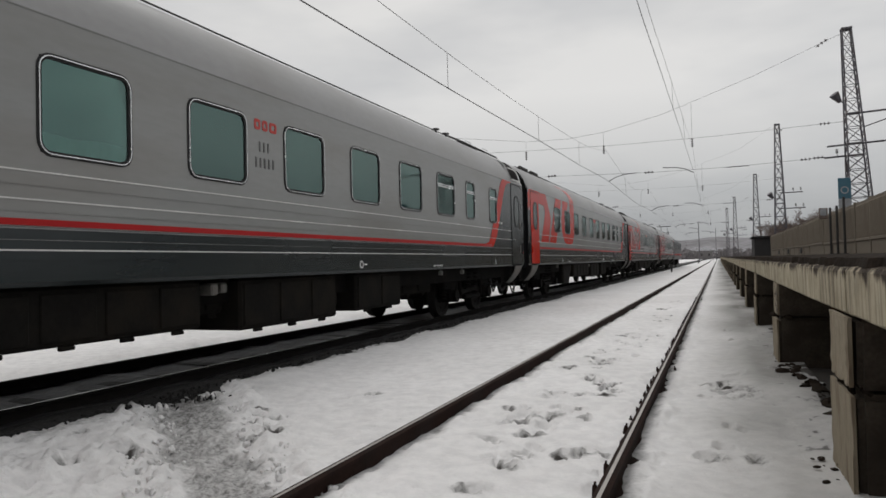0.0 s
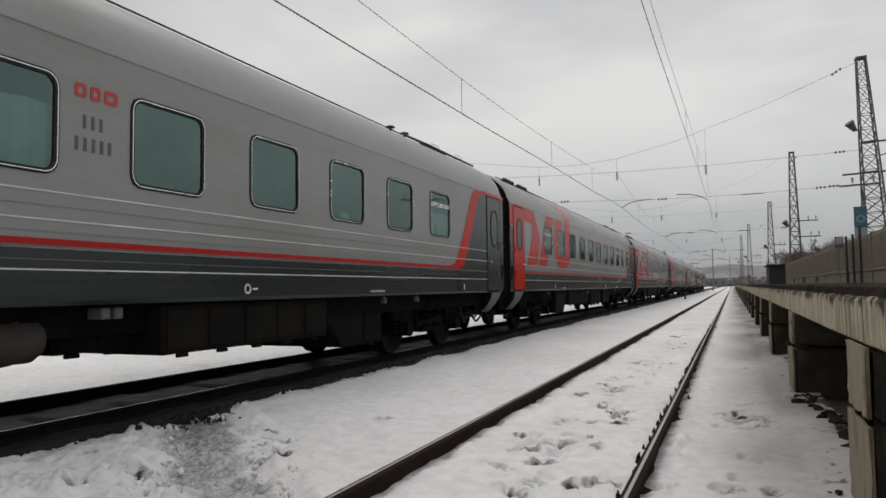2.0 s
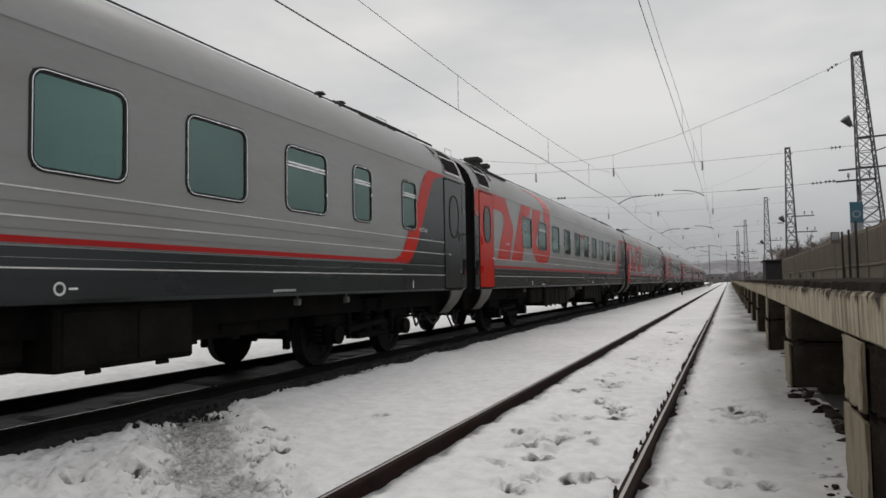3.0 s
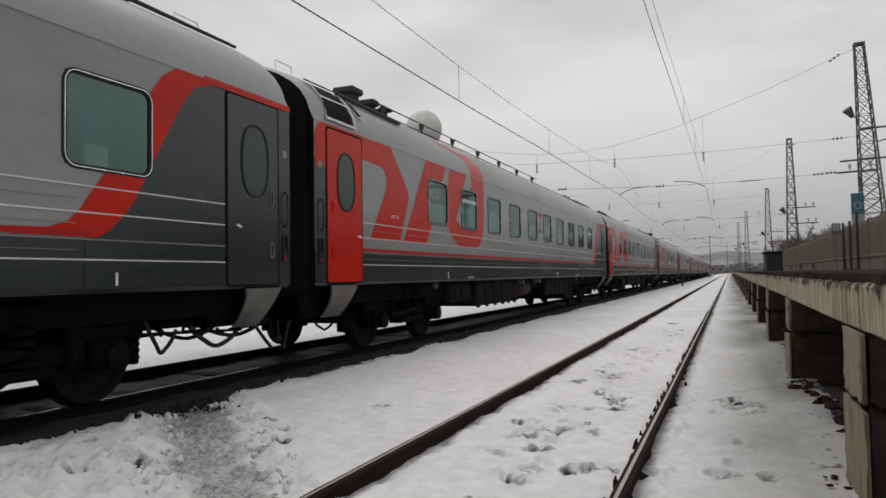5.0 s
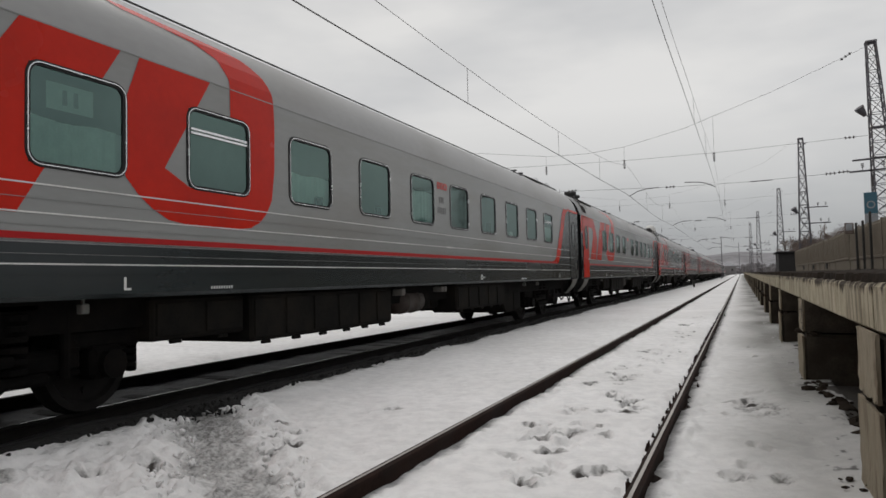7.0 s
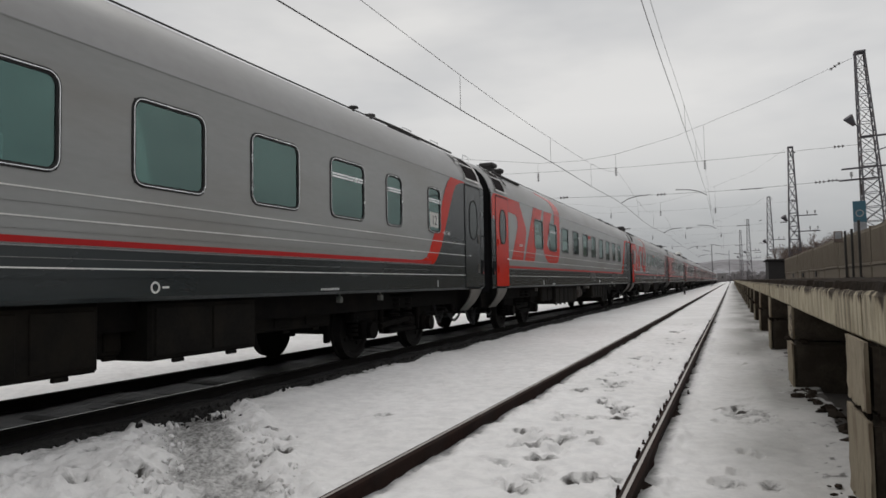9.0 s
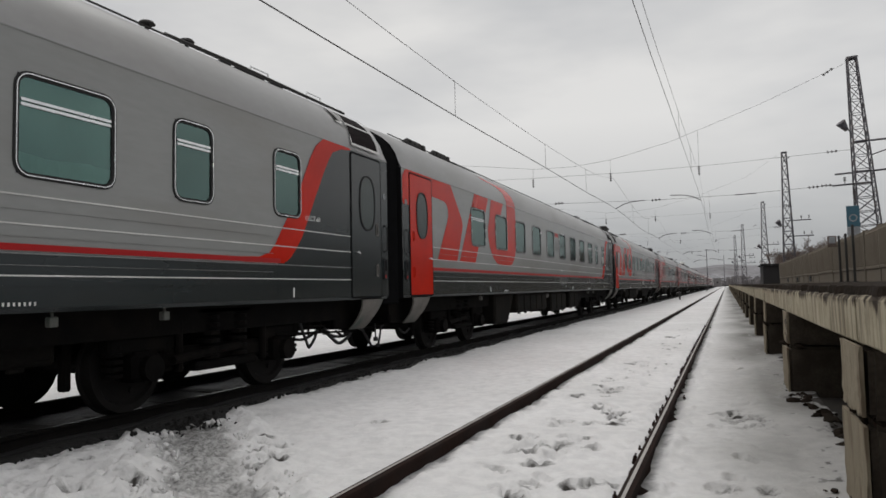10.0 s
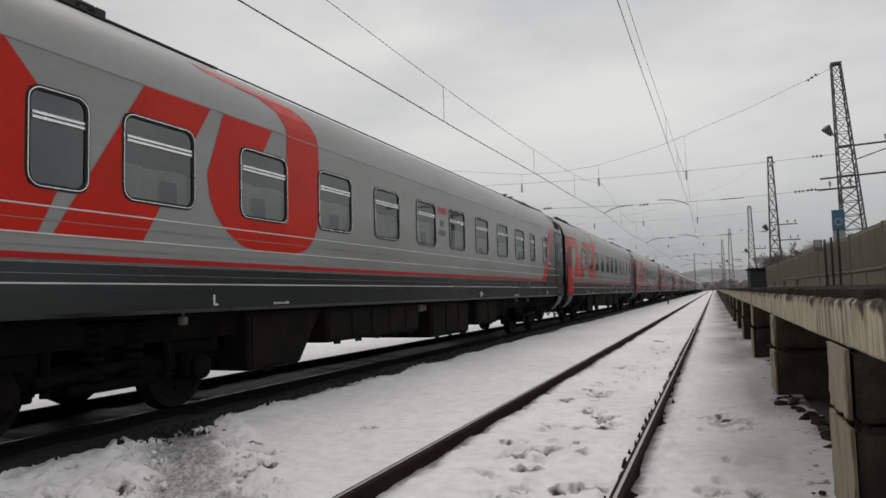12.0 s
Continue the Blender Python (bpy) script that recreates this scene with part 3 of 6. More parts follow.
def build_clumps():
    rng = random.Random(61)
    bm = bmesh.new()
    for i in range(330):
        s = rng.random()
        off = rng.choice((-1, 1)) * rng.uniform(0.2, 0.62)
        x, y = -5.30 + 2.95 * s + off * 0.70, 5.92 - 2.87 * s + off * 0.72
        if x < -5.3:
            continue
        r = rng.choice((0.006, 0.009, 0.012, 0.016, 0.024))
        m = Matrix.Translation((x, y, SNOW_Z + 0.006)) @ Euler((rng.random() * 3, rng.random() * 3, 0)).to_matrix().to_4x4() @ Matrix.Diagonal((r * rng.uniform(0.8, 1.6), r, r * 0.7, 1))
        v = bmesh.ops.create_icosphere(bm, subdivisions=2, radius=1.0, matrix=m)["verts"]
        for q in v:
            q.co += Vector((rng.uniform(-1, 1), rng.uniform(-1, 1), rng.uniform(-1, 1))) * r * 0.34
    tagged(link_bm("snow_clumps", bm, SNOW, True), "crumbled white snow clumps beside the trodden crossing", "snow", kind="stuff")
    bm = bmesh.new()
    for i in range(60):
        x, y, r = -5.2 + rng.gauss(0, 0.13) + 0.1, 5.72 + rng.gauss(0, 0.25), rng.uniform(0.008, 0.024)
        m = Matrix.Translation((x, y, SNOW_Z + 0.01)) @ Euler((rng.random() * 3, rng.random() * 3, 0)).to_matrix().to_4x4() @ Matrix.Diagonal((r * 1.7, r, r * 0.6, 1))
        bmesh.ops.create_icosphere(bm, subdivisions=1, radius=1.0, matrix=m)
    tagged(link_bm("cinders", bm, BALLAST), "black cinders lying on trodden snow", "stones", kind="stuff")


build_clumps()


def build_rubble():
    rng = random.Random(83)
    bm = bmesh.new()
    for i in range(46):
        u = rng.random()
        x, y = 0.70 + 0.24 * u + rng.gauss(0, 0.05), 9.9 - 3.6 * u + rng.gauss(0, 0.2)
        r = rng.choice((0.015, 0.02, 0.03, 0.045, 0.06))
        m = pose(x, y, SNOW_Z + 0.01, rng.uniform(-25, 25), rng.uniform(-25, 25), rng.uniform(0, 180)) @ Matrix.Diagonal((r * 1.5, r, r * 0.55, 1))
        for v in bmesh.ops.create_icosphere(bm, subdivisions=1, radius=1.0, matrix=m)["verts"]:
            v.co += Vector((rng.uniform(-1, 1), rng.uniform(-1, 1), rng.uniform(-1, 1))) * r * 0.25
    for i in range(9):
        x, y, r = 0.60 + rng.gauss(0, 0.06), 5.0 + rng.gauss(0, 0.3), rng.choice((0.008, 0.012, 0.018, 0.024))
        m = pose(x, y, SNOW_Z + 0.008, rng.uniform(-25, 25), 0, rng.uniform(0, 180)) @ Matrix.Diagonal((r * 1.6, r, r * 0.6, 1))
        bmesh.ops.create_icosphere(bm, subdivisions=1, radius=1.0, matrix=m)
    tagged(link_bm("rubble", bm, ASPHALT), "dark crumbled concrete along the foot of the platform", "rubble", kind="stuff")


build_rubble()


def build_ballast():
    bm = bmesh.new()
    rng = random.Random(3)
    prof = [(-5.18, -0.24), (-5.31, -0.13), (-5.52, -0.10), (-5.78, -0.12), (-6.73, -0.15), (-7.7, -0.13), (-8.1, -0.15), (-8.6, -0.24)]
    ys = [-60 + 0.35 * i for i in range(290)] + [42 + 2.5 * 1.12 ** i for i in range(50)]
    rows = []
    for y in ys:
        rows.append([bm.verts.new((x + rng.uniform(-0.05, 0.05), y, z + rng.uniform(-0.02, 0.02))) for x, z in prof])
    for a, b in zip(rows, rows[1:]):
        for i in range(len(prof) - 1):
            bm.faces.new((a[i], a[i + 1], b[i + 1], b[i])).material_index = 1 if i in (3, 4) else 0
    ob = link_bm("track_bed", bm, [BALLAST, FOURFOOT])
    tagged(ob, "black oily ballast bed under the running line", "ballast", kind="structure")
    slm = None
    for i in range(90):
        if slm is None:
            b2 = bmesh.new()
            box(b2, -1.35, 1.35, -0.12, 0.12, -0.20, 0.0, 0.015)
            s = part("sleeper", b2, SLEEPER, ob)
            slm = s.data
        else:
            s = new("sleeper", slm)
            s.parent = ob
        s.location = (-6.735 + rng.uniform(-0.02, 0.02), 1.0 + i * 0.545, -0.140 + rng.uniform(-0.02, 0.004))
    bm = bmesh.new()
    for i in range(420):
        x, y, r = rng.uniform(-5.5, -5.2), rng.uniform(2.5, 22), rng.uniform(0.010, 0.026)
        m = Matrix.Translation((x, y, -0.145 + 0.07 * max(0, 1 - abs(x + 5.2) / 0.6))) @ Euler((rng.random() * 3, rng.random() * 3, 0)).to_matrix().to_4x4() @ Matrix.Diagonal((r, r * 1.3, r * 0.8, 1))
        bmesh.ops.create_icosphere(bm, subdivisions=1, radius=1.0, matrix=m)
    st = link_bm("loose_stones", bm, BALLAST)
    tagged(st, "loose black ballast stones at the edge of the snow", "stones", kind="stuff")


build_ballast()


def build_rail(x, top, label, steel):
    prof = [(-0.075, -0.18), (0.075, -0.18), (0.075, -0.168), (0.012, -0.145), (0.010, -0.045), (0.036, -0.034), (0.036, -0.013), (0.010, 0.0),
            (-0.012, 0.0), (-0.0365, -0.006), (-0.036, -0.034), (-0.010, -0.045), (-0.012, -0.145), (-0.075, -0.168)]
    ob = thing("rail", label, "rail", "rails", at=(x, 0, 0))
    steps = (-80, 0, 12.5, 25, 50, 100, 300, 700)
    for name, loop, mats in (("rail_head", prof[4:12], [steel, top]), ("web_and_foot", prof[:5] + prof[11:], [steel])):
        bm = bmesh.new()
        ends = [[bm.verts.new((px, y, pz)) for px, pz in loop] for y in steps]
        n = len(loop)
        for a, b in zip(ends, ends[1:]):
            for i in range(n):
                bm.faces.new((a[i], a[(i + 1) % n], b[(i + 1) % n], b[i])).material_index = 1 if (name == "rail_head" and i == 3) else 0
        part(name, bm, mats, ob)
    return ob


rails = [build_rail(NEAR_RAILS[0], RAILTOP, "rusty rail of the siding half sunk in snow", RAILSIDE),
         build_rail(NEAR_RAILS[1], RAILTOP, "rusty rail of the siding beside the platform, with clips", RAILSIDE),
         build_rail(FAR_RAILS[0], RAILSHINE, "polished running rail under the train", RAILBLACK),
         build_rail(FAR_RAILS[1], RAILDULL, "dark far running rail under the train", RAILBLACK)]


def build_clips():
    rng = random.Random(8)
    mesh = None
    for i in range(60):
        if mesh is None:
            bm = bmesh.new()
            box(bm, -0.013, 0.013, -0.011, 0.011, -0.05, 0.016, 0.004)
            tube(bm, (0, 0, 0.015), (0, 0, 0.035), 0.008, 6)
            c = part("rail_clip", bm, RAILSIDE, rails[1], "dark rail clip standing out of the snow")
            mesh = c.data
        else:
            c = new("rail_clip", mesh)
            c.parent = rails[1]
        c.location = (-0.085 + rng.uniform(-0.012, 0.012), 2.6 + i * 0.36 + rng.uniform(-0.05, 0.05), -0.085 + rng.uniform(-0.03, 0.012))
        c.rotation_euler = (0, rng.uniform(-0.3, 0.3), rng.uniform(-0.6, 0.6))
        if rng.random() < 0.05:
            c.location.x = 0.085
            c.location.z -= 0.03


build_clips()


# ---------------------------------------------------------------- platform
EDGE, TOP, BOTTOM = 0.655, 1.152, 0.855


def build_platform():
    rng = random.Random(11)
    root = thing("platform", "high concrete platform on pillars with a stained edge and dark top", "platform", kind="structure")
    module = 5.15
    slab_mesh, block_mesh, foot_mesh, face_mesh = None, None, None, []
    for i in range(-2, 44):
        y0 = 4.35 + i * module
        # slab with a fluted fascia
        if slab_mesh is None:
            bm = bmesh.new()
            n = 72
            cols = []
            for j in range(n + 1):
                y = j * (module - 0.03) / n
                flute = rng.choice((0, 0, 0.002, 0.005)) + rng.uniform(-0.002, 0.002)
                low = BOTTOM + rng.uniform(-0.006, 0.006)
                cols.append([bm.verts.new(v) for v in ((2.6, y, BOTTOM), (EDGE + 0.03, y, BOTTOM + 0.0), (EDGE + 0.004 - flute, y, low + 0.02), (EDGE - flute, y, TOP - 0.05), (EDGE + 0.012, y, TOP - 0.03), (EDGE + 0.05, y, TOP - 0.02), (2.6, y, TOP - 0.02))])
            for a, b in zip(cols, cols[1:]):
                for q in range(6):
                    bm.faces.new((a[q], a[q + 1], b[q + 1], b[q]))
            bm.faces.new(cols[0])
            bm.faces.new(cols[-1][::-1])
            s = part("platform_slab", bm, FASCIA, root)
            slab_mesh = s.data
        else:
            s = new("platform_slab", slab_mesh)
            s.parent = root
        s.location = (rng.uniform(-0.012, 0.012), y0 + 0.1, rng.uniform(-0.008, 0.008))
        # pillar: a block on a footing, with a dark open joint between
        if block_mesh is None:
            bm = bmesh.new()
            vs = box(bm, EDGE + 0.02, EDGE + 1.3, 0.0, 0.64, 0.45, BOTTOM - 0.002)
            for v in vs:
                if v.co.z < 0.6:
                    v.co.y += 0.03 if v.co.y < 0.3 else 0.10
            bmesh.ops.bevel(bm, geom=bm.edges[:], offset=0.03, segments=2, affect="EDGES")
            b = part("pillar_block", bm, PILLARSHADE, root)
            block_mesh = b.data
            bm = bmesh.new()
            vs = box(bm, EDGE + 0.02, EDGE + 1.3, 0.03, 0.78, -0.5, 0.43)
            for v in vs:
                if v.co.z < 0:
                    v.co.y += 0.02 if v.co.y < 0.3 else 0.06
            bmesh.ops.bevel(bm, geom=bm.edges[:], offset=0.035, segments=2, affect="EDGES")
            f = part("pillar_footing", bm, PILLARSHADE, root)
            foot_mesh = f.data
            # thin added face in the lit tone; the blocks' dark colour is under-deck shade
            for z0, z1, ya, yb, xo in ((0.470, BOTTOM - 0.005, 0.02, 0.68, 0.0), (-0.4, 0.415, 0.04, 0.80, -0.006)):
                bm = bmesh.new()
                nz, cols = 9, []
                for j in range(13):
                    cols.append([bm.verts.new((EDGE + xo - 0.002 + rng.uniform(-0.004, 0.004), ya + (yb - ya) * j / 12 + rng.uniform(-0.006, 0.006), z0 + (z1 - z0) * q / nz + (rng.uniform(-0.02, 0.02) if q in (0,) else 0))) for q in range(nz + 1)])
                back = [[bm.verts.new((EDGE + xo + 0.019, v.co.y, v.co.z)) for v in (c[0], c[-1])] for c in cols]
                for p, q in zip(cols, cols[1:]):
                    for r in range(nz):
                        bm.faces.new((p[r], p[r + 1], q[r + 1], q[r]))
                for p, q, bp, bq in zip(cols, cols[1:], back, back[1:]):
                    bm.faces.new((p[0], q[0], bq[0], bp[0]))
                    bm.faces.new((p[-1], bp[1], bq[1], q[-1]))
                for c, bk in ((cols[0], back[0]), (cols[-1], back[-1])):
                    bm.faces.new(c + [bk[1], bk[0]])
                face = part("pillar_lit_face", bm, PILLARLIT, root, "weathered pillar face in its lit tone")
                face_mesh.append(face.data)
                face.location = (0, y0, 0)
        else:
            for fm in face_mesh:
                face = new("pillar_lit_face", fm)
                face.parent = root
                face.location = (rng.uniform(-0.01, 0.01), y0, 0)
            b, f = new("pillar_block", block_mesh), new("pillar_footing", foot_mesh)
            b.parent = f.parent = root
        dy, tilt = 0, rng.uniform(-0.4, 0.4)
        b.matrix_basis = pose(rng.uniform(-0.02, 0.02), y0 + dy, 0, 0, 0, tilt)
        f.matrix_basis = pose(rng.uniform(-0.02, 0.02), y0 + dy, 0, 0, 0, -tilt)
        bm = bmesh.new()
        for _ in range(9):
            x, y, r = EDGE + rng.uniform(-0.02, 0.25), rng.uniform(0, 0.75), rng.uniform(0.02, 0.05)
            bmesh.ops.create_icosphere(bm, subdivisions=1, radius=1, matrix=pose(x, y, 0.44, rng.random() * 90, 0, rng.random() * 90) @ Matrix.Diagonal((r, r * 1.5, r * 0.7, 1)))
        if i < 8:
            part("crumbled_joint", bm, ASPHALT, root, "dark crumbled joint").location = (0, y0 + dy, 0)
        else:
            bm.free()
    # dark wearing course with a ragged edge, and the wall behind the pillars
    bm = bmesh.new()
    ys = [-8 + 0.12 * i for i in range(330)] + [32 + 2 * i for i in range(105)]
    rows = []
    for y in ys:
        e = EDGE + 0.02 + rng.uniform(-0.02, 0.03)
        t = TOP + 0.038 + rng.uniform(-0.008, 0.006)
        rows.append([bm.verts.new(v) for v in ((e, y, TOP - 0.021 - rng.uniform(0, 0.014)), (e + 0.012, y, t - 0.012), (e + 0.07, y, t), (2.6, y, t + 0.004), (14.0, y, t + 0.004), (14.0, y, -0.3), (2.62, y, -0.3), (2.60, y, TOP - 0.021))])
    for a, b in zip(rows, rows[1:]):
        for q in range(8):
            bm.faces.new((a[q], a[(q + 1) % 8], b[(q + 1) % 8], b[q]))
    bm.faces.new(rows[0])
    bm.faces.new(rows[-1][::-1])
    part("platform_surface", bm, ASPHALT, root, "dark worn platform surface")
    bm = bmesh.new()
    box(bm, EDGE + 0.9, EDGE + 1.1, -8, 235, 0.60, 0.75, 0.01)
    part("cross_beam", bm, PILLARSHADE, root)


build_platform()


def build_fence():
    rng = random.Random(21)
    fx, z0, z1 = 4.4, 1.19, 2.90
    root = thing("fence", "beige concrete panel fence at the back of the platform", "fence")
    panel = None
    for i in range(20):
        y = 17.0 + i * 2.55
        if panel is None:
            bm = bmesh.new()
            hh, cols = z1 - z0, []
            for j in range(58):
                y2 = 0.05 + j * 2.42 / 57
                d = -0.03 if j % 4 in (1, 2) and 1 < j < 56 else 0.0
                cols.append([bm.verts.new((x, y2, z)) for x, z in ((0.05, 0), (-0.05, 0), (-0.05, 0.42), (-0.085, 0.44), (-0.085, 0.51), (-0.05, 0.53), (-0.05 + d, 0.57), (-0.05 + d, hh - 0.12), (-0.05, hh - 0.08), (-0.05, hh), (0.05, hh))])
            for a, b in zip(cols, cols[1:]):
                for q in range(11):
                    bm.faces.new((a[q], a[(q + 1) % 11], b[(q + 1) % 11], b[q]))
            bm.faces.new(cols[0])
            bm.faces.new(cols[-1][::-1])
            p = part("fence_panel", bm, FENCE, root)
            panel = p.data
        else:
            p = new("fence_panel", panel)
            p.parent = root
        p.matrix_basis = pose(fx + rng.uniform(-0.02, 0.02), y, z0 + rng.uniform(-0.02, 0.02), 0, rng.uniform(-1, 1), rng.uniform(-0.4, 0.4))
        bm = bmesh.new()
        box(bm, fx - 0.07, fx + 0.07, y - 0.06, y + 0.04, z0 - 0.02, z1 + 0.03, 0.01)
        part("fence_post", bm, FENCE, root)
        if i in (13, 16, 10):
            bm = bmesh.new()
            box(bm, fx - 0.10, fx - 0.055, y + 0.9, y + 1.6, z0 + 0.1, z0 + 0.38, 0.01)
            part("fence_vent", bm, SHED, root, "dark vent opening")
    for x, y, top in ((4.15, 31.2, 3.02), (4.17, 29.7, 3.0), (4.2, 28.3, 3.22)):
        p = thing("steel_post", "dark steel post standing before the fence", "post", "posts by the fence", at=(x, y, 1.19))
        bm = bmesh.new()
        box(bm, -0.04, 0.04, -0.04, 0.04, 0, top - 1.19, 0.01)
        part("shaft", bm, POST, p)
        bm = bmesh.new()
        box(bm, -0.10, 0.10, -0.10, 0.10, 0, 0.03, 0.006)
        part("base_plate", bm, POST, p)
    # blue station sign on a post
    s = thing("station_sign", "blue sign with a pale ring on a post", "sign", at=(5.1, 34.0, 1.19))
    bm = bmesh.new()
    tube(bm, (0, 0.06, 0), (0, 0.06, 3.2), 0.05, 8)
    part("pole", bm, POST, s)
    bm = bmesh.new()
    box(bm, -0.245, 0.245, -0.02, 0.02, 2.35, 3.24, 0.01)
    part("blue_panel", bm, BLUE, s, "blue sign panel")
    bm = bmesh.new()
    box(bm, -0.245, 0.245, -0.02, 0.02, 1.5, 2.345, 0.01)
    part("grey_panel", bm, SIGNGREY, s, "plain grey panel")
    bm = bmesh.new()
    for k in range(20):
        a0, a1 = radians(18 * k), radians(18 * k + 18)
        f = [bm.verts.new((r * math.cos(a), -0.026, 2.72 + r * math.sin(a))) for r, a in ((0.11, a0), (0.16, a0), (0.16, a1), (0.11, a1))]
        bm.faces.new(f)
    part("pictogram", bm, SIGNGREY, s, "pale ring")
    # small framed board on the fence
    b = thing("notice_board", "small brown board with a pale face above the fence", "sign", at=(4.16, 33.2, 2.68))
    bm = bmesh.new()
    box(bm, -0.17, 0.17, -0.04, 0.0, 0, 0.46, 0.02)
    part("board_frame", bm, BARK, b)
    bm = bmesh.new()
    box(bm, -0.12, 0.12, -0.055, -0.04, 0.14, 0.42, 0.01)
    part("board_face", bm, SIGNGREY, b)
    # dark shed on the platform farther on
    d = thing("shed", "dark flat-roofed shed at the end of the platform", "shed", at=(4.6, 74, 1.19))
    bm = bmesh.new()
    box(bm, -1.3, 1.5, 0, 6, 0, 1.75, 0.03)
    part("wall", bm, SHED, d)
    bm = bmesh.new()
    box(bm, -1.5, 1.7, -0.3, 6.3, 1.75, 1.9, 0.03)
    part("roof", bm, SHED, d)


build_fence()


# ---------------------------------------------------------------- masts and wires
def lattice(bm, h, w0, w1, n=12, leg=0.05):
    def corner(t, i):
        w = (w0 + (w1 - w0) * t) / 2
        return Vector(((-w, w, w, -w)[i], (-w, -w, w, w)[i], h * t))
    for i in range(4):
        tube(bm, corner(0, i), corner(1, i), leg, 4)
    for k in range(n):
        a, b = k / n, (k + 1) / n
        for i in range(4):
            j = (i + 1) % 4
            tube(bm, corner(a, i), corner(b, j), leg * 0.38, 4, caps=False)
            tube(bm, corner(a, j), corner(b, i), leg * 0.38, 4, caps=False)
            tube(bm, corner(b, i), corner(b, j), leg * 0.38, 4, caps=False)


def build_mast(x, y, h, w0, w1, detail, lean=0.0):
    m = thing("catenary_mast", "tall tapered lattice steel catenary mast beside the platform", "mast", "catenary masts", at=(x, y, 1.15))
    m.rotation_euler = (0, radians(lean), 0)
    bm = bmesh.new()
    lattice(bm, h, w0, w1, 16 if detail else 10, 0.055 if detail else 0.07)
    part("lattice", bm, MAST, m)
    bm = bmesh.new()
    box(bm, -w1 / 2 - 0.06, w1 / 2 + 0.06, -w1 / 2 - 0.06, w1 / 2 + 0.06, h, h + 0.12, 0.01)
    part("cap", bm, MAST, m)
    for z, x0, x1 in ((0.625 * h, -0.4, 3.6), (0.49 * h, -1.5, 5.0), (0.44 * h, -1.7, 0.4)) if detail else ((0.48 * h, 0, 2.2), (0.36 * h, -0.2, 2.4)):
        bm = bmesh.new()
        box(bm, x0, x1, -0.06, 0.06, z - 0.05, z + 0.05, 0.01)
        part("cross_arm", bm, MAST, m)
        for xx in ((x1 - 0.3, x1 - 1.4) if detail else (x1 - 0.2, x1 - 0.9)):
            bm = bmesh.new()
            tube(bm, (xx, 0, z), (xx, 0, z + 0.28), 0.02, 6)
            for q in range(3):
                tube(bm, (xx, 0, z + 0.22 + q * 0.09), (xx, 0, z + 0.27 + q * 0.09), 0.08, 8)
            part("pin_insulator", bm, INSUL, m)
    if detail:
        bm = bmesh.new()
        tube(bm, (0.5, 0, 0.56 * h), (3.4, 0, 0.62 * h), 0.035, 5)
        part("strut", bm, MAST, m)
        bm = bmesh.new()
        for k in range(2):
            tube(bm, (-0.55, -0.1, 0.30 * h + k * 0.9), (-0.55, -0.1, 0.30 * h + 0.55 + k * 0.9), 0.11, 8)
        tube(bm, (-0.55, -0.1, 0.30 * h - 0.2), (-0.55, -0.1, 0.30 * h + 2.0), 0.02, 5)
        part("insulator_string", bm, INSUL, m)
    lamp = bmesh.new()
    lz = 0.70 * h if detail else 0.46 * h
    tube(lamp, (-0.3, 0, lz - 0.5), (-0.75, 0, lz), 0.035, 6)
    part("lamp_bracket", lamp, MAST, m)
    lamp = bmesh.new()
    tube(lamp, (-0.62, -0.05, lz - 0.25), (-0.95, -0.22, lz + 0.25), 0.12, 10, 0.30)
    part("floodlight", lamp, MAST, m, "grey bell-shaped floodlight")
    return m


build_mast(8.15, 48.3, 13.6, 1.40, 0.48, True, -2.2)
build_mast(6.15, 80.5, 13.6, 1.2, 0.42, False, -0.2)
build_mast(6.05, 126, 13.4, 1.3, 0.45, False)
build_mast(3.75, 169, 13.2, 1.1, 0.42, False)
build_mast(2.6, 206, 13.2, 1.0, 0.42, False)
for px, py, ph in ((-4.4, 190, 10.5), (-0.6, 300, 13.0), (3.3, 265, 12.0)):
    m = thing("wire_pole", "distant thin grey pole carrying wires", "pole", "distant poles", at=(px, py, -0.2))
    bm = bmesh.new()
    tube(bm, (0, 0, 0), (0, 0, ph), 0.13, 8, 0.08)
    part("shaft", bm, MAST, m)
    bm = bmesh.new()
    tube(bm, (-2.2, 0, ph - 1.4), (0, 0, ph - 1.9), 0.06, 5)
    part("bracket", bm, MAST, m)


def smooth_line(pts, n=40):
    """Smooth curve through (y, x, z) knots."""
    ys = [p[0] for p in pts]
    out = []
    for i in range(n + 1):
        y = ys[0] + (ys[-1] - ys[0]) * i / n
        k = max(0, min(len(pts) - 2, sum(1 for v in ys[1:] if v < y)))
        p0, p1, p2, p3 = pts[max(k - 1, 0)], pts[k], pts[k + 1], pts[min(k + 2, len(pts) - 1)]
        t = (y - p1[0]) / (p2[0] - p1[0])
        val = [0, 0]
        for c in (1, 2):
            m1 = (p2[c] - p0[c]) / (p2[0] - p0[0]) * (p2[0] - p1[0])
            m2 = (p3[c] - p1[c]) / (p3[0] - p1[0]) * (p2[0] - p1[0])
            val[c - 1] = (2 * t ** 3 - 3 * t ** 2 + 1) * p1[c] + (t ** 3 - 2 * t ** 2 + t) * m1 + (-2 * t ** 3 + 3 * t ** 2) * p2[c] + (t ** 3 - t ** 2) * m2
        out.append((val[0], y, val[1]))
    return out


def wire(name, pts, r, label, n=60):
    bm = bmesh.new()
    chain(bm, pts, r, 5)
    return tagged(link_bm(name, bm, WIRE), label, "wire", "overhead wires")


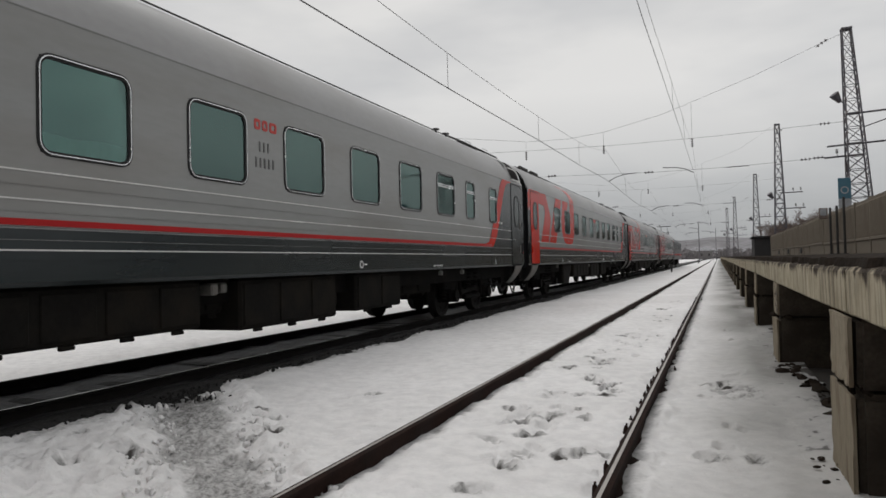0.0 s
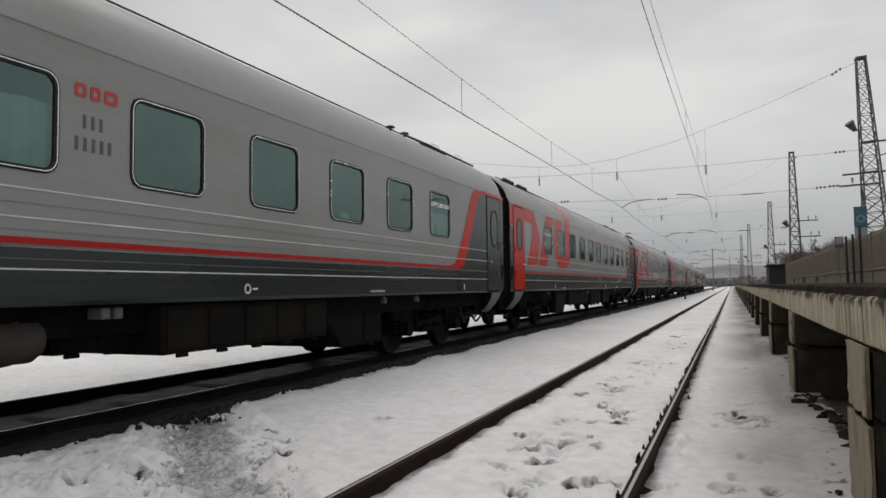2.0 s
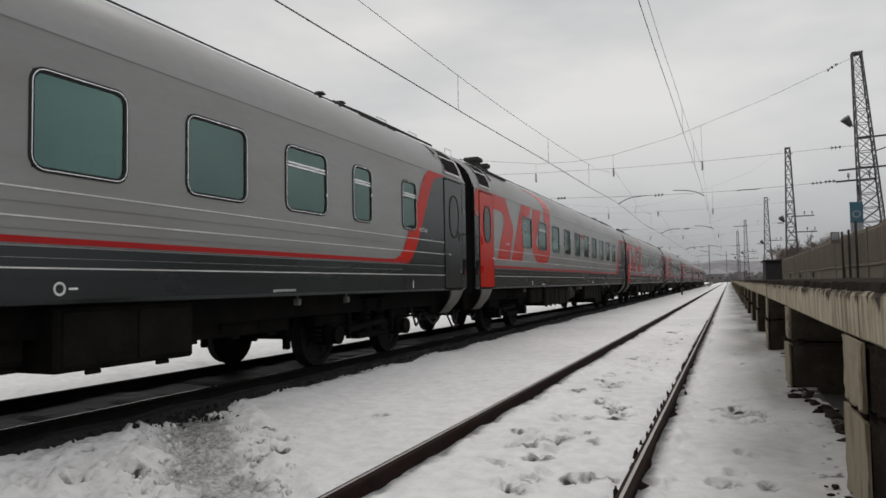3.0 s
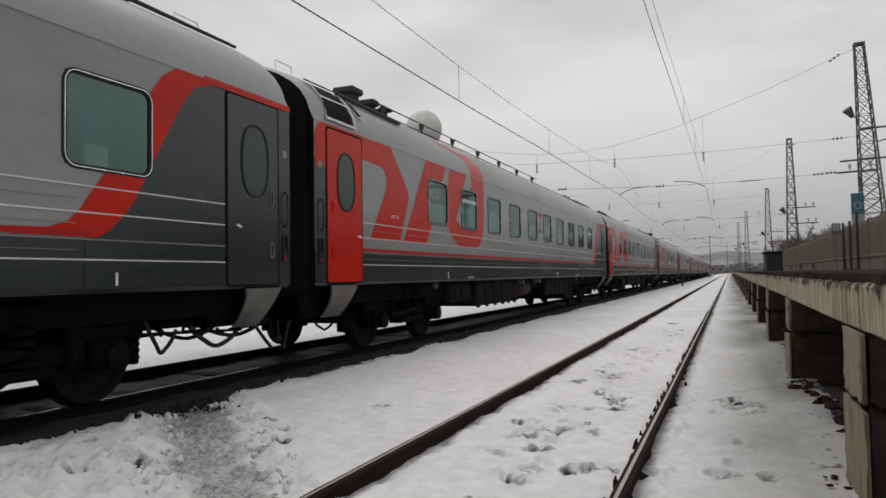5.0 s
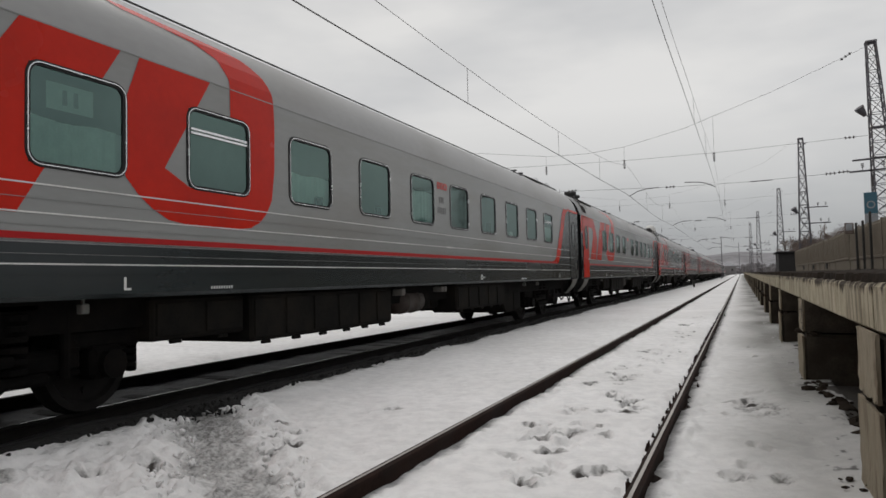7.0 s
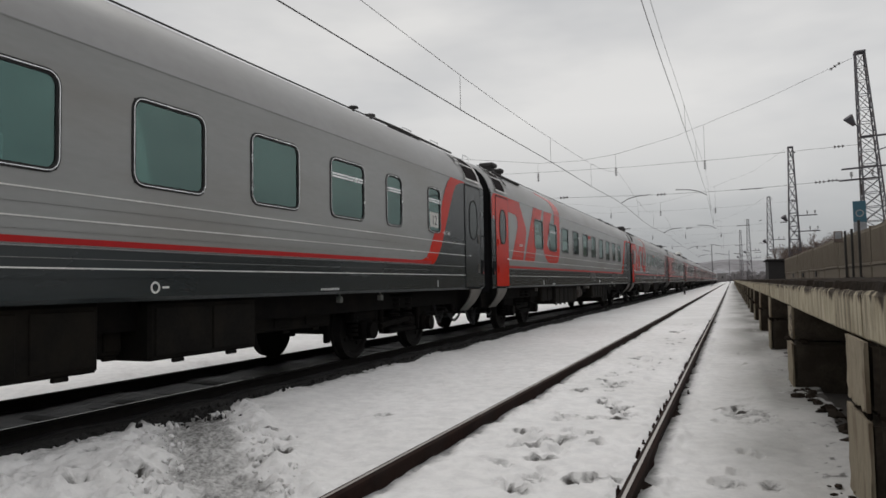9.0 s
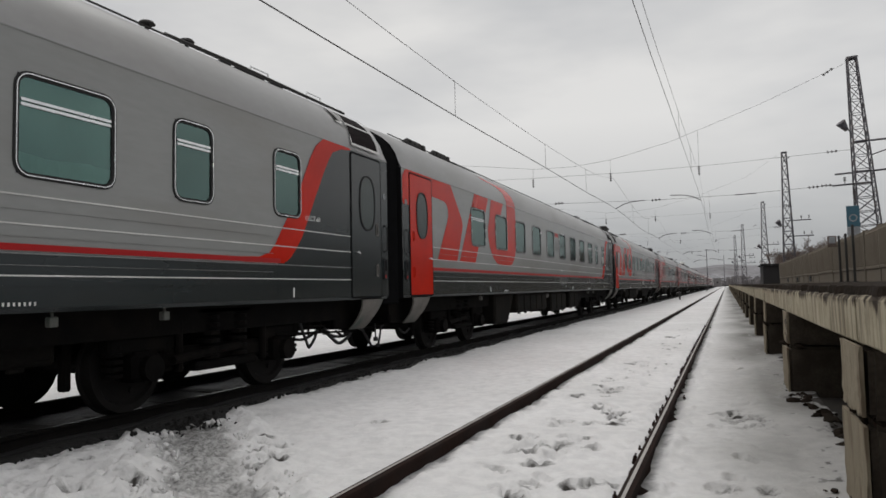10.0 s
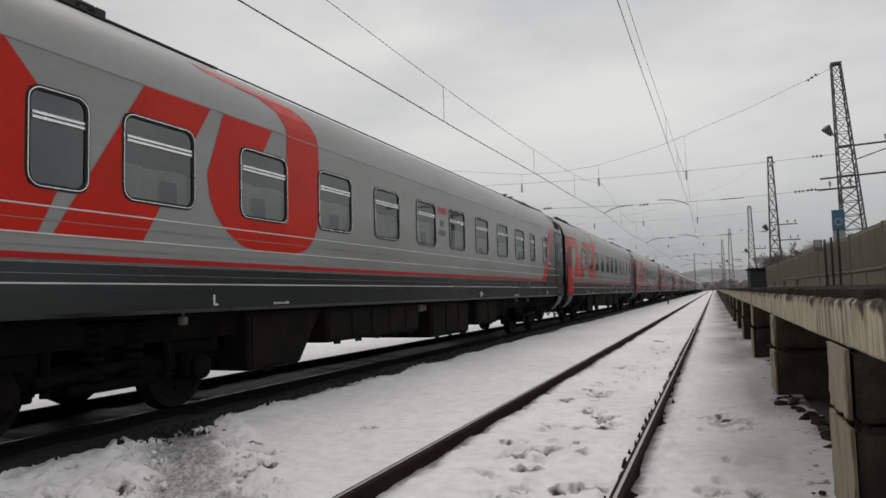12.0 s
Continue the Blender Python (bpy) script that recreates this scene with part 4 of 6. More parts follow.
E = EYE[2]
train_contact = [(-14, -6.9, 6.6), (3, -6.75, 5.95), (17.2, -6.735, E + 4.79), (28.5, -6.735, E + 4.99), (37.4, -6.735, E + 5.09), (48.1, -6.735, E + 5.29), (64, -6.75, E + 5.05), (80.5, -6.8, E + 5.3), (126, -6.8, E + 5.3), (200, -6.8, E + 5.3)]
train_carrier = [(-14, -6.9, 8.2), (3, -6.75, 7.15), (17.2, -6.735, E + 5.77), (28.2, -6.735, E + 5.97), (40.3, -6.735, E + 6.49), (46.1, -6.735, E + 7.1), (48.3, -6.9, E + 7.45), (64, -6.75, E + 6.2), (80.5, -6.8, E + 7.4), (103, -6.8, E + 6.2), (126, -6.8, E + 7.4), (200, -6.8, E + 7.4)]
near_contact = [(-14, -1.2, 6.8), (3, -1.35, 6.4), (15, -1.39, E + 5.3), (22.4, -1.39, E + 5.47), (48, -1.30, E + 5.5), (80.5, -1.45, E + 5.4), (126, -1.4, E + 5.4), (200, -1.4, E + 5.4)]
near_carrier = [(-14, -1.2, 7.6), (3, -1.35, 6.9), (17, -1.39, E + 6.0), (22.8, -1.39, E + 6.27), (46, -1.38, E + 7.25), (48.3, -1.36, E + 7.5), (64, -1.4, E + 6.2), (80.5, -1.4, E + 7.4), (103, -1.4, E + 6.2), (126, -1.4, E + 7.4), (200, -1.4, E + 7.4)]
tc, tm = smooth_line(train_contact, 120), smooth_line(train_carrier, 120)
nc, nm = smooth_line(near_contact, 120), smooth_line(near_carrier, 120)
wire("contact_wire", tc, 0.014, "dark contact wire over the running line")
wire("carrier_wire", tm, 0.0075, "sagging carrier wire over the running line")
wire("contact_wire", nc, 0.008, "dark contact wire over the siding")
wire("carrier_wire", nm, 0.0055, "sagging carrier wire over the siding")


def at_y(line, y):
    for a, b in zip(line, line[1:]):
        if a[1] <= y <= b[1]:
            t = (y - a[1]) / (b[1] - a[1])
            return Vector(a).lerp(Vector(b), t)
    return Vector(line[-1])


for y in (7.0, 17.85, 28.3, 37.4, 58, 70):
    wire("dropper", [at_y(tc, y), at_y(tm, y)], 0.007, "thin dropper between carrier and contact wire")
for y in (27, 36, 60, 72):
    wire("dropper", [at_y(nc, y), at_y(nm, y)], 0.006, "thin dropper between carrier and contact wire")


def insulator_string(bm, a, b, n=4, r=0.07):
    a, b = Vector(a), Vector(b)
    tube(bm, a, b, 0.018, 5)
    for k in range(n):
        p = a.lerp(b, (k + 0.5) / n)
        d = (b - a).normalized() * 0.035
        tube(bm, p - d, p + d, r, 8, r * 0.6)


def cross_span(y, mast_x, scale=1.0, full=True):
    g = thing("cross_span", "cross-span of ropes with insulators and registration arms between masts", "catenary", "cross spans")
    r = 0.010 if scale == 1.0 else 0.006
    top = [(-18.5, E + 9.3), (-12.3, E + 8.45), (-9.5, E + 8.4), (-7.0, E + 8.64), (-3.1, E + 9.5), (2.4, E + 11.35), (mast_x - 0.6, E + 13.4)]
    bm = bmesh.new()
    chain(bm, [(px, y, pz) for px, pz in top], r)
    part("upper_rope", bm, WIRE, g)
    bm = bmesh.new()
    chain(bm, [(-18.5, y, E + 8.0), (-12, y, E + 7.8), (-6, y, E + 7.7), (0, y, E + 7.75), (mast_x - 0.5, y, E + 8.0)], r)
    part("middle_rope", bm, WIRE, g)
    bm = bmesh.new()
    chain(bm, [(-18.5, y, E + 6.0), (-11, y, E + 5.9), (-4, y, E + 5.7), (1, y, E + 5.7), (mast_x - 0.5, y, E + 5.95)], r)
    part("lower_rope", bm, WIRE, g)
    for x, zt in ((-12.4, 8.45), (-7.0, 8.64), (-1.34, 10.05)):
        bm = bmesh.new()
        tube(bm, (x, y, E + zt), (x, y, E + 7.75), 0.008, 4)
        part("hanger", bm, WIRE, g)
        bm = bmesh.new()
        insulator_string(bm, (x, y, E + 7.75), (x, y, E + 7.15), 4, 0.085 * scale)
        part("hanging_insulator", bm, INSUL, g)
    for x, z in ((-10.6, 5.9), (-4.1, 5.7), (5.2, 5.85), (5.9, 5.9), (6.3, 12.9), (6.3, 7.95)):
        bm = bmesh.new()
        insulator_string(bm, (x - 0.32, y, E + z - (0.2 if z > 12 else 0.0)), (x + 0.32, y, E + z + (0.22 if z > 12 else 0.02)), 3, 0.10 * scale)
        part("strain_insulator", bm, INSUL, g)
    for x, z, s in ((-6.735, 5.28, 1), (-1.30, 5.5, -1)):
        bm = bmesh.new()
        chain(bm, [(x, y, E + z), (x + 0.5 * s, y, E + z + 0.27), (x + 1.0 * s, y, E + z + 0.40), (x + 1.9 * s, y, E + z + 0.46)], 0.028 * scale, 6)
        part("registration_arm", bm, WIRE, g)
    bm = bmesh.new()
    chain(bm, [(0.7, y, E + 5.7), (2.0, y, E + 5.72)], 0.03 * scale, 6)
    part("rod", bm, WIRE, g)


cross_span(48.2, 8.1)
cross_span(80.6, 6.1, 1.15)
cross_span(126.1, 6.0, 1.3)
cross_span(169.1, 3.8, 1.5)


# ---------------------------------------------------------------- distance
def bare_tree(x, y, h, seed, z=0.0, spread=0.9):
    rng = random.Random(seed)
    t = thing("bare_tree", "bare brown winter tree behind the platform", "tree", "bare trees", at=(x, y, z))
    trunk, crown = bmesh.new(), bmesh.new()
    tube(trunk, (0, 0, 0), (0, 0, h * 0.4), 0.11, 6, 0.08)

    def grow(p, d, ln, r, depth):
        q = p + d * ln
        tube(crown if depth else trunk, p, q, r, 4 if depth else 6, r * 0.7, caps=False)
        if depth == 5:
            return
        for _ in range(3 if depth else 5):
            nd = (d + Vector((rng.uniform(-spread, spread), rng.uniform(-spread, spread), rng.uniform(-0.15, 0.6)))).normalized()
            grow(p.lerp(q, rng.uniform(0.5, 1.0)), nd, ln * rng.uniform(0.55, 0.8), max(r * 0.6, 0.010), depth + 1)

    grow(Vector((0, 0, h * 0.25)), Vector((0, 0, 1)), h * 0.30, 0.09, 0)
    part("trunk", trunk, BARK, t)
    part("crown", crown, BARK, t)
    return t


rng = random.Random(31)
protos = [bare_tree(7 + 2 * i, 84 + 5 * i, 5.2 + 0.5 * i, 40 + i) for i in range(3)]
for i in range(56):
    y = rng.uniform(72, 170)
    x = max(y * rng.uniform(0.038, 0.19), 6.7)
    p = protos[i % 3]
    c = copy_thing(p, pose(x, y, -0.2, 0, 0, rng.uniform(0, 360)))
    k = rng.uniform(0.7, 1.0) * (0.058 * y + 1.4) / 5.6 * (0.80 if x / y < 0.11 else 1.0)
    c.scale = (k * 1.25, k * 1.25, k)



def station_building():
    """Low dark building behind the fence, which the coach windows mirror."""
    b = thing("station_building", "low dark brick building behind the platform fence", "building", at=(16.5, 34, 0))
    bm = bmesh.new()
    box(bm, 0, 10, 0, 42, -0.3, 5.0)
    part("wall", bm, SHED, b)
    bm = bmesh.new()
    for y0, y1, x0, h in ((-0.5, 18, -0.4, 5.3), (18, 29, -0.3, 5.8), (29, 42.5, -0.4, 5.3)):
        box(bm, x0, 10.4, y0, y1, 5.0, h)
    part("roof", bm, SHED, b)
    for k in range(9):
        bm = bmesh.new()
        box(bm, -0.05, 0.0, 2 + k * 4.5, 3.6 + k * 4.5, 1.8, 3.9)
        part("window", bm, DOORPANE, b)


DOORPANE = material("dark_building_pane", (0.03, 0.035, 0.04), 0.15, vary=0.05)
station_building()


def far_forms():
    rng = random.Random(77)
    bm = bmesh.new()
    rows = []
    for i in range(161):
        x = -700 + i * 10
        h = 24 + 9 * noise.noise(Vector((x * 0.006, 3.1, 0))) + 4 * noise.noise(Vector((x * 0.03, 1.7, 0)))
        h *= max(0.15, min(1.0, 1.15 - abs(x - 60) / 700))
        rows.append([bm.verts.new((x, 760, -1)), bm.verts.new((x, 800, h * 0.6)), bm.verts.new((x, 880, h)), bm.verts.new((x, 1100, h * 0.9)), bm.verts.new((x, 1101, -1))])
    for a, b in zip(rows, rows[1:]):
        for q in range(4):
            bm.faces.new((a[q], b[q], b[q + 1], a[q + 1]))
    tagged(link_bm("backdrop", bm, FARHILL, True), "hazy wooded hillside closing the view", "hill", kind="structure")
    bm = bmesh.new()
    for i in range(1700):
        x, y = rng.uniform(-90, 140), rng.uniform(520, 860)
        g = max(0, (y - 760) / 120) * 17
        r = rng.uniform(1.2, 3.2)
        bmesh.ops.create_icosphere(bm, subdivisions=1, radius=1, matrix=pose(x, y, g + r, 0, 0, rng.uniform(0, 90)) @ Matrix.Diagonal((r * rng.uniform(0.6, 1.4), r, r * rng.uniform(0.8, 1.7), 1)))
    for v in bm.verts:
        v.co += Vector((rng.uniform(-0.8, 0.8), rng.uniform(-0.8, 0.8), rng.uniform(-0.8, 0.8)))
    tagged(link_bm("distant_woods", bm, FARWOOD), "hazy bare woods on the distant slope", "woods", kind="stuff")
    for i in range(22):
        y = rng.uniform(430, 720)
        x = -60 + i * 8 + rng.uniform(-5, 5)
        w, d, h = rng.uniform(6, 16), rng.uniform(6, 10), rng.uniform(3, 7)
        b = thing("house", "small distant house with a pale snowy roof", "house", "distant houses", at=(x, y, 0 if y < 600 else 0))
        bm = bmesh.new()
        box(bm, -w / 2, w / 2, 0, d, -0.5, h)
        part("wall", bm, FARWALL, b)
        bm = bmesh.new()
        pts = [(-w / 2 - 0.4, h), (w / 2 + 0.4, h), (0, h + 2.4)]
        f = [[bm.verts.new((px, yy, pz)) for px, pz in pts] for yy in (-0.4, d + 0.4)]
        bm.faces.new(f[0])
        bm.faces.new(f[1][::-1])
        for a in range(3):
            bm.faces.new((f[0][a], f[0][(a + 1) % 3], f[1][(a + 1) % 3], f[1][a]))
        part("roof", bm, FARROOF, b)
        for k in range(max(2, int(w / 3))):
            bm = bmesh.new()
            xx = -w / 2 + (k + 0.5) * w / max(2, int(w / 3))
            box(bm, xx - 0.5, xx + 0.5, -0.05, 0.0, h * 0.4, h * 0.4 + 1.3)
            part("window", bm, SHED, b)


far_forms()


def marker(x, y, h):
    m = thing("marker_post", "short dark marker post standing in the snow between the tracks", "post", "marker posts", at=(x, y, SNOW_Z - 0.05))
    bm = bmesh.new()
    box(bm, -0.08, 0.08, -0.06, 0.06, 0, h, 0.02)
    part("shaft", bm, POST, m)
    bm = bmesh.new()
    box(bm, -0.16, 0.16, -0.09, 0.09, h * 0.62, h, 0.02)
    part("head", bm, POST, m)


marker(-4.15, 70, 0.75)
marker(-4.0, 160, 0.8)


# ---------------------------------------------------------------- the train
LC = 25.0                     # coach spacing
HALF = 1.53                   # half the body's width
Y0, Y1 = -1.32, 23.10         # body ends, counted from the rear door's edge
SILL, BELT, EAVES = 1.09, 1.585, 3.385
WIN_Z0, WIN_Z1 = 2.215, 3.035
TRACK_X = -6.75
ROOF_LINE = [(HALF, EAVES), (1.515, 3.52), (1.46, 3.68), (1.36, 3.84), (1.20, 3.99), (0.98, 4.13), (0.70, 4.25), (0.36, 4.33), (0.0, 4.36)]


def skin(h, out=0.0):
    """Point of the coach's skin at a developed height h: up the flat side, then along the roof's curve."""
    if h <= EAVES:
        return HALF + out, h
    s = h - EAVES
    for (xa, za), (xb, zb) in zip(ROOF_LINE, ROOF_LINE[1:]):
        ln = math.hypot(xb - xa, zb - za)
        if s <= ln:
            t = s / ln
            nx, nz = (zb - za) / ln, (xa - xb) / ln
            return xa + (xb - xa) * t + nx * out, za + (zb - za) * t + nz * out
        s -= ln
    return 0.0, 4.36 + out


def decal(name, outline, mat, parent, label="", out=0.005, openings=()):
    """A painted field on the skin, from an outline of (y, developed height)."""
    bm = bmesh.new()
    bm.faces.new([bm.verts.new((0, y, h)) for y, h in outline])
    cuts, s = [EAVES], EAVES
    for (xa, za), (xb, zb) in zip(ROOF_LINE, ROOF_LINE[1:]):
        s += math.hypot(xb - xa, zb - za)
        cuts.append(s)
    for c in cuts:
        bmesh.ops.bisect_plane(bm, geom=bm.verts[:] + bm.edges[:] + bm.faces[:], plane_co=(0, 0, c), plane_no=(0, 0, 1))
    lo, hi = min(p[0] for p in outline), max(p[0] for p in outline)
    inside = [(yc - w / 2, yc + w / 2) for yc, w, _ in openings if yc + w / 2 > lo and yc - w / 2 < hi]
    bmesh.ops.triangulate(bm, faces=bm.faces[:])
    for a, b in inside:
        for co, no in (((0, a, 0), (0, 1, 0)), ((0, b, 0), (0, 1, 0)), ((0, 0, WIN_Z0), (0, 0, 1)), ((0, 0, WIN_Z1), (0, 0, 1))):
            bmesh.ops.bisect_plane(bm, geom=bm.verts[:] + bm.edges[:] + bm.faces[:], plane_co=co, plane_no=no)
    gone = []
    for f in bm.faces:
        m = f.calc_center_median()
        if WIN_Z0 < m.z < WIN_Z1 and any(a < m.y < b for a, b in inside):
            gone.append(f)
    bmesh.ops.delete(bm, geom=gone, context="FACES")
    bmesh.ops.triangulate(bm, faces=bm.faces[:])
    for v in bm.verts:
        v.co.x, v.co.z = skin(v.co.z, out)
    return part(name, bm, mat, parent, label)


def arc(cy, ch, r, a0, a1, n=6):
    return [(cy + r * math.cos(radians(a0 + (a1 - a0) * i / n)), ch + r * math.sin(radians(a0 + (a1 - a0) * i / n))) for i in range(n + 1)]


def bars(parent, y, z, w, h, n, mat, label):
    """Unreadable small lettering as plain bars."""
    bm = bmesh.new()
    step = w / n
    for i in range(n):
        plate(bm, [(y + i * step, z), (y + (i + 0.36) * step, z), (y + (i + 0.36) * step, z + h), (y + i * step, z + h)], HALF + 0.002, HALF + 0.006)
    part("lettering", bm, mat, parent, label)


def words(parent, text, y, z, size, mat, spacing=1.0):
    cu = bpy.data.curves.new("lettering", "FONT")
    cu.body, cu.size, cu.extrude, cu.space_character = text, size, 0.002, spacing
    tmp = new("lettering_curve", cu)
    bpy.context.view_layer.update()
    me = bpy.data.meshes.new_from_object(tmp.evaluated_get(bpy.context.evaluated_depsgraph_get()))
    bpy.data.objects.remove(tmp)
    me.materials.append(mat)
    ob = new("lettering", me)
    ob.parent = parent
    ob.matrix_basis = pose(HALF + 0.006, y, z, 90, 0, 90)
    return ob


def window_part(parent, yc, w, split, glass):
    zc, h = (WIN_Z0 + WIN_Z1) / 2, WIN_Z1 - WIN_Z0
    bm = bmesh.new()
    o, a, b, c = (rounded(yc, zc, w + d, h + d, max(0.11 + d / 2, 0.02)) for d in (0.062, 0.028, 0.010, -0.034))
    ring(bm, o, a, HALF - 0.005, HALF + 0.010, 0)
    ring(bm, a, b, HALF - 0.005, HALF + 0.020, 1)
    ring(bm, b, c, HALF - 0.02, HALF + 0.008, 0)
    # plate behind the rounded corners so that the square opening is closed
    sq = []
    for y, z in c:
        sq.append((yc + math.copysign(w / 2 + 0.012, y - yc), zc + math.copysign(h / 2 + 0.012, z - zc)))
    ring(bm, sq, c, HALF - 0.02, HALF - 0.012, 0)
    if split:
        for dz in (0.16, 0.20):
            plate(bm, [(yc - w / 2 + 0.03, zc + dz - 0.012), (yc + w / 2 - 0.03, zc + dz - 0.012), (yc + w / 2 - 0.03, zc + dz + 0.012), (yc - w / 2 + 0.03, zc + dz + 0.012)], HALF - 0.012, HALF + 0.012, 1)
    win = part("window", bm, [RUBBER, CHROME], parent)
    bm = bmesh.new()
    if glass is GLASS:
        plate(bm, rounded(yc, zc, w - 0.03, h - 0.03, 0.10), HALF - 0.010, HALF - 0.004)
    else:
        bm.faces.new([bm.verts.new((HALF - 0.006, y, z)) for y, z in rounded(yc, zc, w - 0.03, h - 0.03, 0.10)])
    pane = part("pane", bm, glass, win, "grey pane" if glass is CLEARGLASS else "green-tinted pane")
    pane.visible_shadow = False
    if glass is not GLASS and pane.data.polygons[0].normal.x < 0:
        pane.data.flip_normals()
    return win


def door_part(parent, y0, y1, mat, name, label):
    bm = bmesh.new()
    out = rounded((y0 + y1) / 2, (1.14 + 3.32) / 2, y1 - y0, 3.32 - 1.14, 0.04, 3)
    gap = rounded((y0 + y1) / 2, (1.14 + 3.32) / 2, y1 - y0 + 0.065, 3.32 - 1.14 + 0.06, 0.06, 3)
    plate(bm, out, HALF - 0.02, HALF + 0.016, 0)
    ring(bm, gap, out, HALF, HALF + 0.012, 1)
    d = part(name, bm, [mat, BELLOWS], parent, label)
    yc, zc = (y0 + y1) / 2 + 0.02, 2.60
    ell = [(yc + 0.235 * math.copysign(abs(math.cos(t)) ** 0.8, math.cos(t)), zc + 0.41 * math.copysign(abs(math.sin(t)) ** 0.8, math.sin(t))) for t in (2 * math.pi * i / 28 for i in range(28))]
    ell2 = [(yc + (y - yc) * 1.10, zc + (z - zc) * 1.06) for y, z in ell]
    bm = bmesh.new()
    ring(bm, ell2, ell, HALF + 0.01, HALF + 0.028)
    r = part("porthole", bm, RUBBER, d, "oval window seal")
    bm = bmesh.new()
    plate(bm, ell, HALF + 0.014, HALF + 0.020)
    part("pane", bm, DOORGLASS, d, "oval pane")
    for z in (2.2, 1.55):
        bm = bmesh.new()
        yy = y0 + 0.13 if mat is RED else y1 - 0.13
        ring(bm, rounded(yy, z, 0.075, 0.20, 0.03, 3), rounded(yy, z, 0.045, 0.16, 0.02, 3), HALF + 0.014, HALF + 0.028)
        part("handle_recess", bm, mat if mat is RED else STEP, d)
    bm = bmesh.new()
    yy = y1 - 0.14 if mat is RED else y0 + 0.14
    tube(bm, (HALF + 0.016, yy, 1.82), (HALF + 0.06, yy, 1.82), 0.018, 6)
    tube(bm, (HALF + 0.055, yy - 0.04, 1.82), (HALF + 0.055, yy + 0.04, 1.80), 0.012, 6)
    part("handle", bm, CHROME, d)
    return d


DOORGLASS = material("dark_oval_glass", (0.020, 0.032, 0.030), 0.22, spec=0.5, vary=0.05)


def bogie_part(parent, yc):
    bm = bmesh.new()
    for s in (1, -1):
        x = 1.03 * s
        # side frame dips between the axles
        box(bm, x - 0.09, x + 0.09, yc - 1.65, yc - 0.75, 0.62, 0.80, 0.03)
        box(bm, x - 0.09, x + 0.09, yc + 0.75, yc + 1.65, 0.62, 0.80, 0.03)
        box(bm, x - 0.10, x + 0.10, yc - 0.95, yc + 0.95, 0.42, 0.64, 0.05)
        for dy in (-1.2, 1.2):
            box(bm, x - 0.13, x + 0.15, yc + dy - 0.19, yc + dy + 0.19, 0.33, 0.64, 0.05)
            tube(bm, (x + 0.02, yc + dy, 0.47), (x + 0.23, yc + dy, 0.47), 0.14, 12)
            for d2 in (-0.33, 0.33):
                for k in range(5):
                    tube(bm, (x, yc + dy + d2, 0.40 + k * 0.07), (x, yc + dy + d2, 0.435 + k * 0.07), 0.10, 10)
            tube(bm, (x + 0.12, yc + dy * 0.62, 0.38), (x + 0.12, yc + dy * 0.62, 0.95), 0.045, 8)
        for k in range(6):
            for d2 in (-0.25, 0.25):
                tube(bm, (x + 0.10, yc + d2, 0.48 + k * 0.09), (x + 0.10, yc + d2, 0.525 + k * 0.09), 0.13, 10)
        box(bm, x - 0.02, x + 0.2, yc - 0.55, yc + 0.55, 0.36, 0.46, 0.03)
        box(bm, x + 0.02, x + 0.16, yc - 0.48, yc + 0.48, 0.98, 1.08, 0.03)
        tube(bm, (x + 0.18, yc - 0.9, 0.52), (x + 0.18, yc + 0.2, 0.60), 0.05, 8)
        # brake rigging
        for dy in (-1.85, -0.62, 0.62, 1.85):
            box(bm, x - 0.28 * s - 0.05, x - 0.28 * s + 0.05, yc + dy - 0.05, yc + dy + 0.05, 0.30, 0.80, 0.02)
    box(bm, -1.05, 1.05, yc - 0.3, yc + 0.3, 0.55, 0.85, 0.04)
    part("bogie_frame", bm, UNDER, parent, "sooty bogie with coil springs")
    for dy in (-1.2, 1.2):
        bm = bmesh.new()
        tube(bm, (-0.72, 0, 0), (0.72, 0, 0), 0.085, 12)
        for s in (1, -1):
            prof = [(0.72 * s, 0.505), (0.755 * s, 0.50), (0.765 * s, 0.48), (0.885 * s, 0.472), (0.885 * s, 0.40), (0.84 * s, 0.37), (0.83 * s, 0.17), (0.90 * s, 0.14), (0.90 * s, 0.03)]
            lathe(bm, [(0.72 * s, 0.05)] + prof, n=28)
            for q in range(4):
                a = radians(90 * q)
                tube(bm, (0.84 * s, 0.27 * math.cos(a), 0.27 * math.sin(a)), (0.862 * s, 0.27 * math.cos(a), 0.27 * math.sin(a)), 0.035, 6)
        w = part("wheelset", bm, WHEEL, parent, "pair of worn steel wheels on an axle")
        w.location = (0, yc + dy, 0.475)


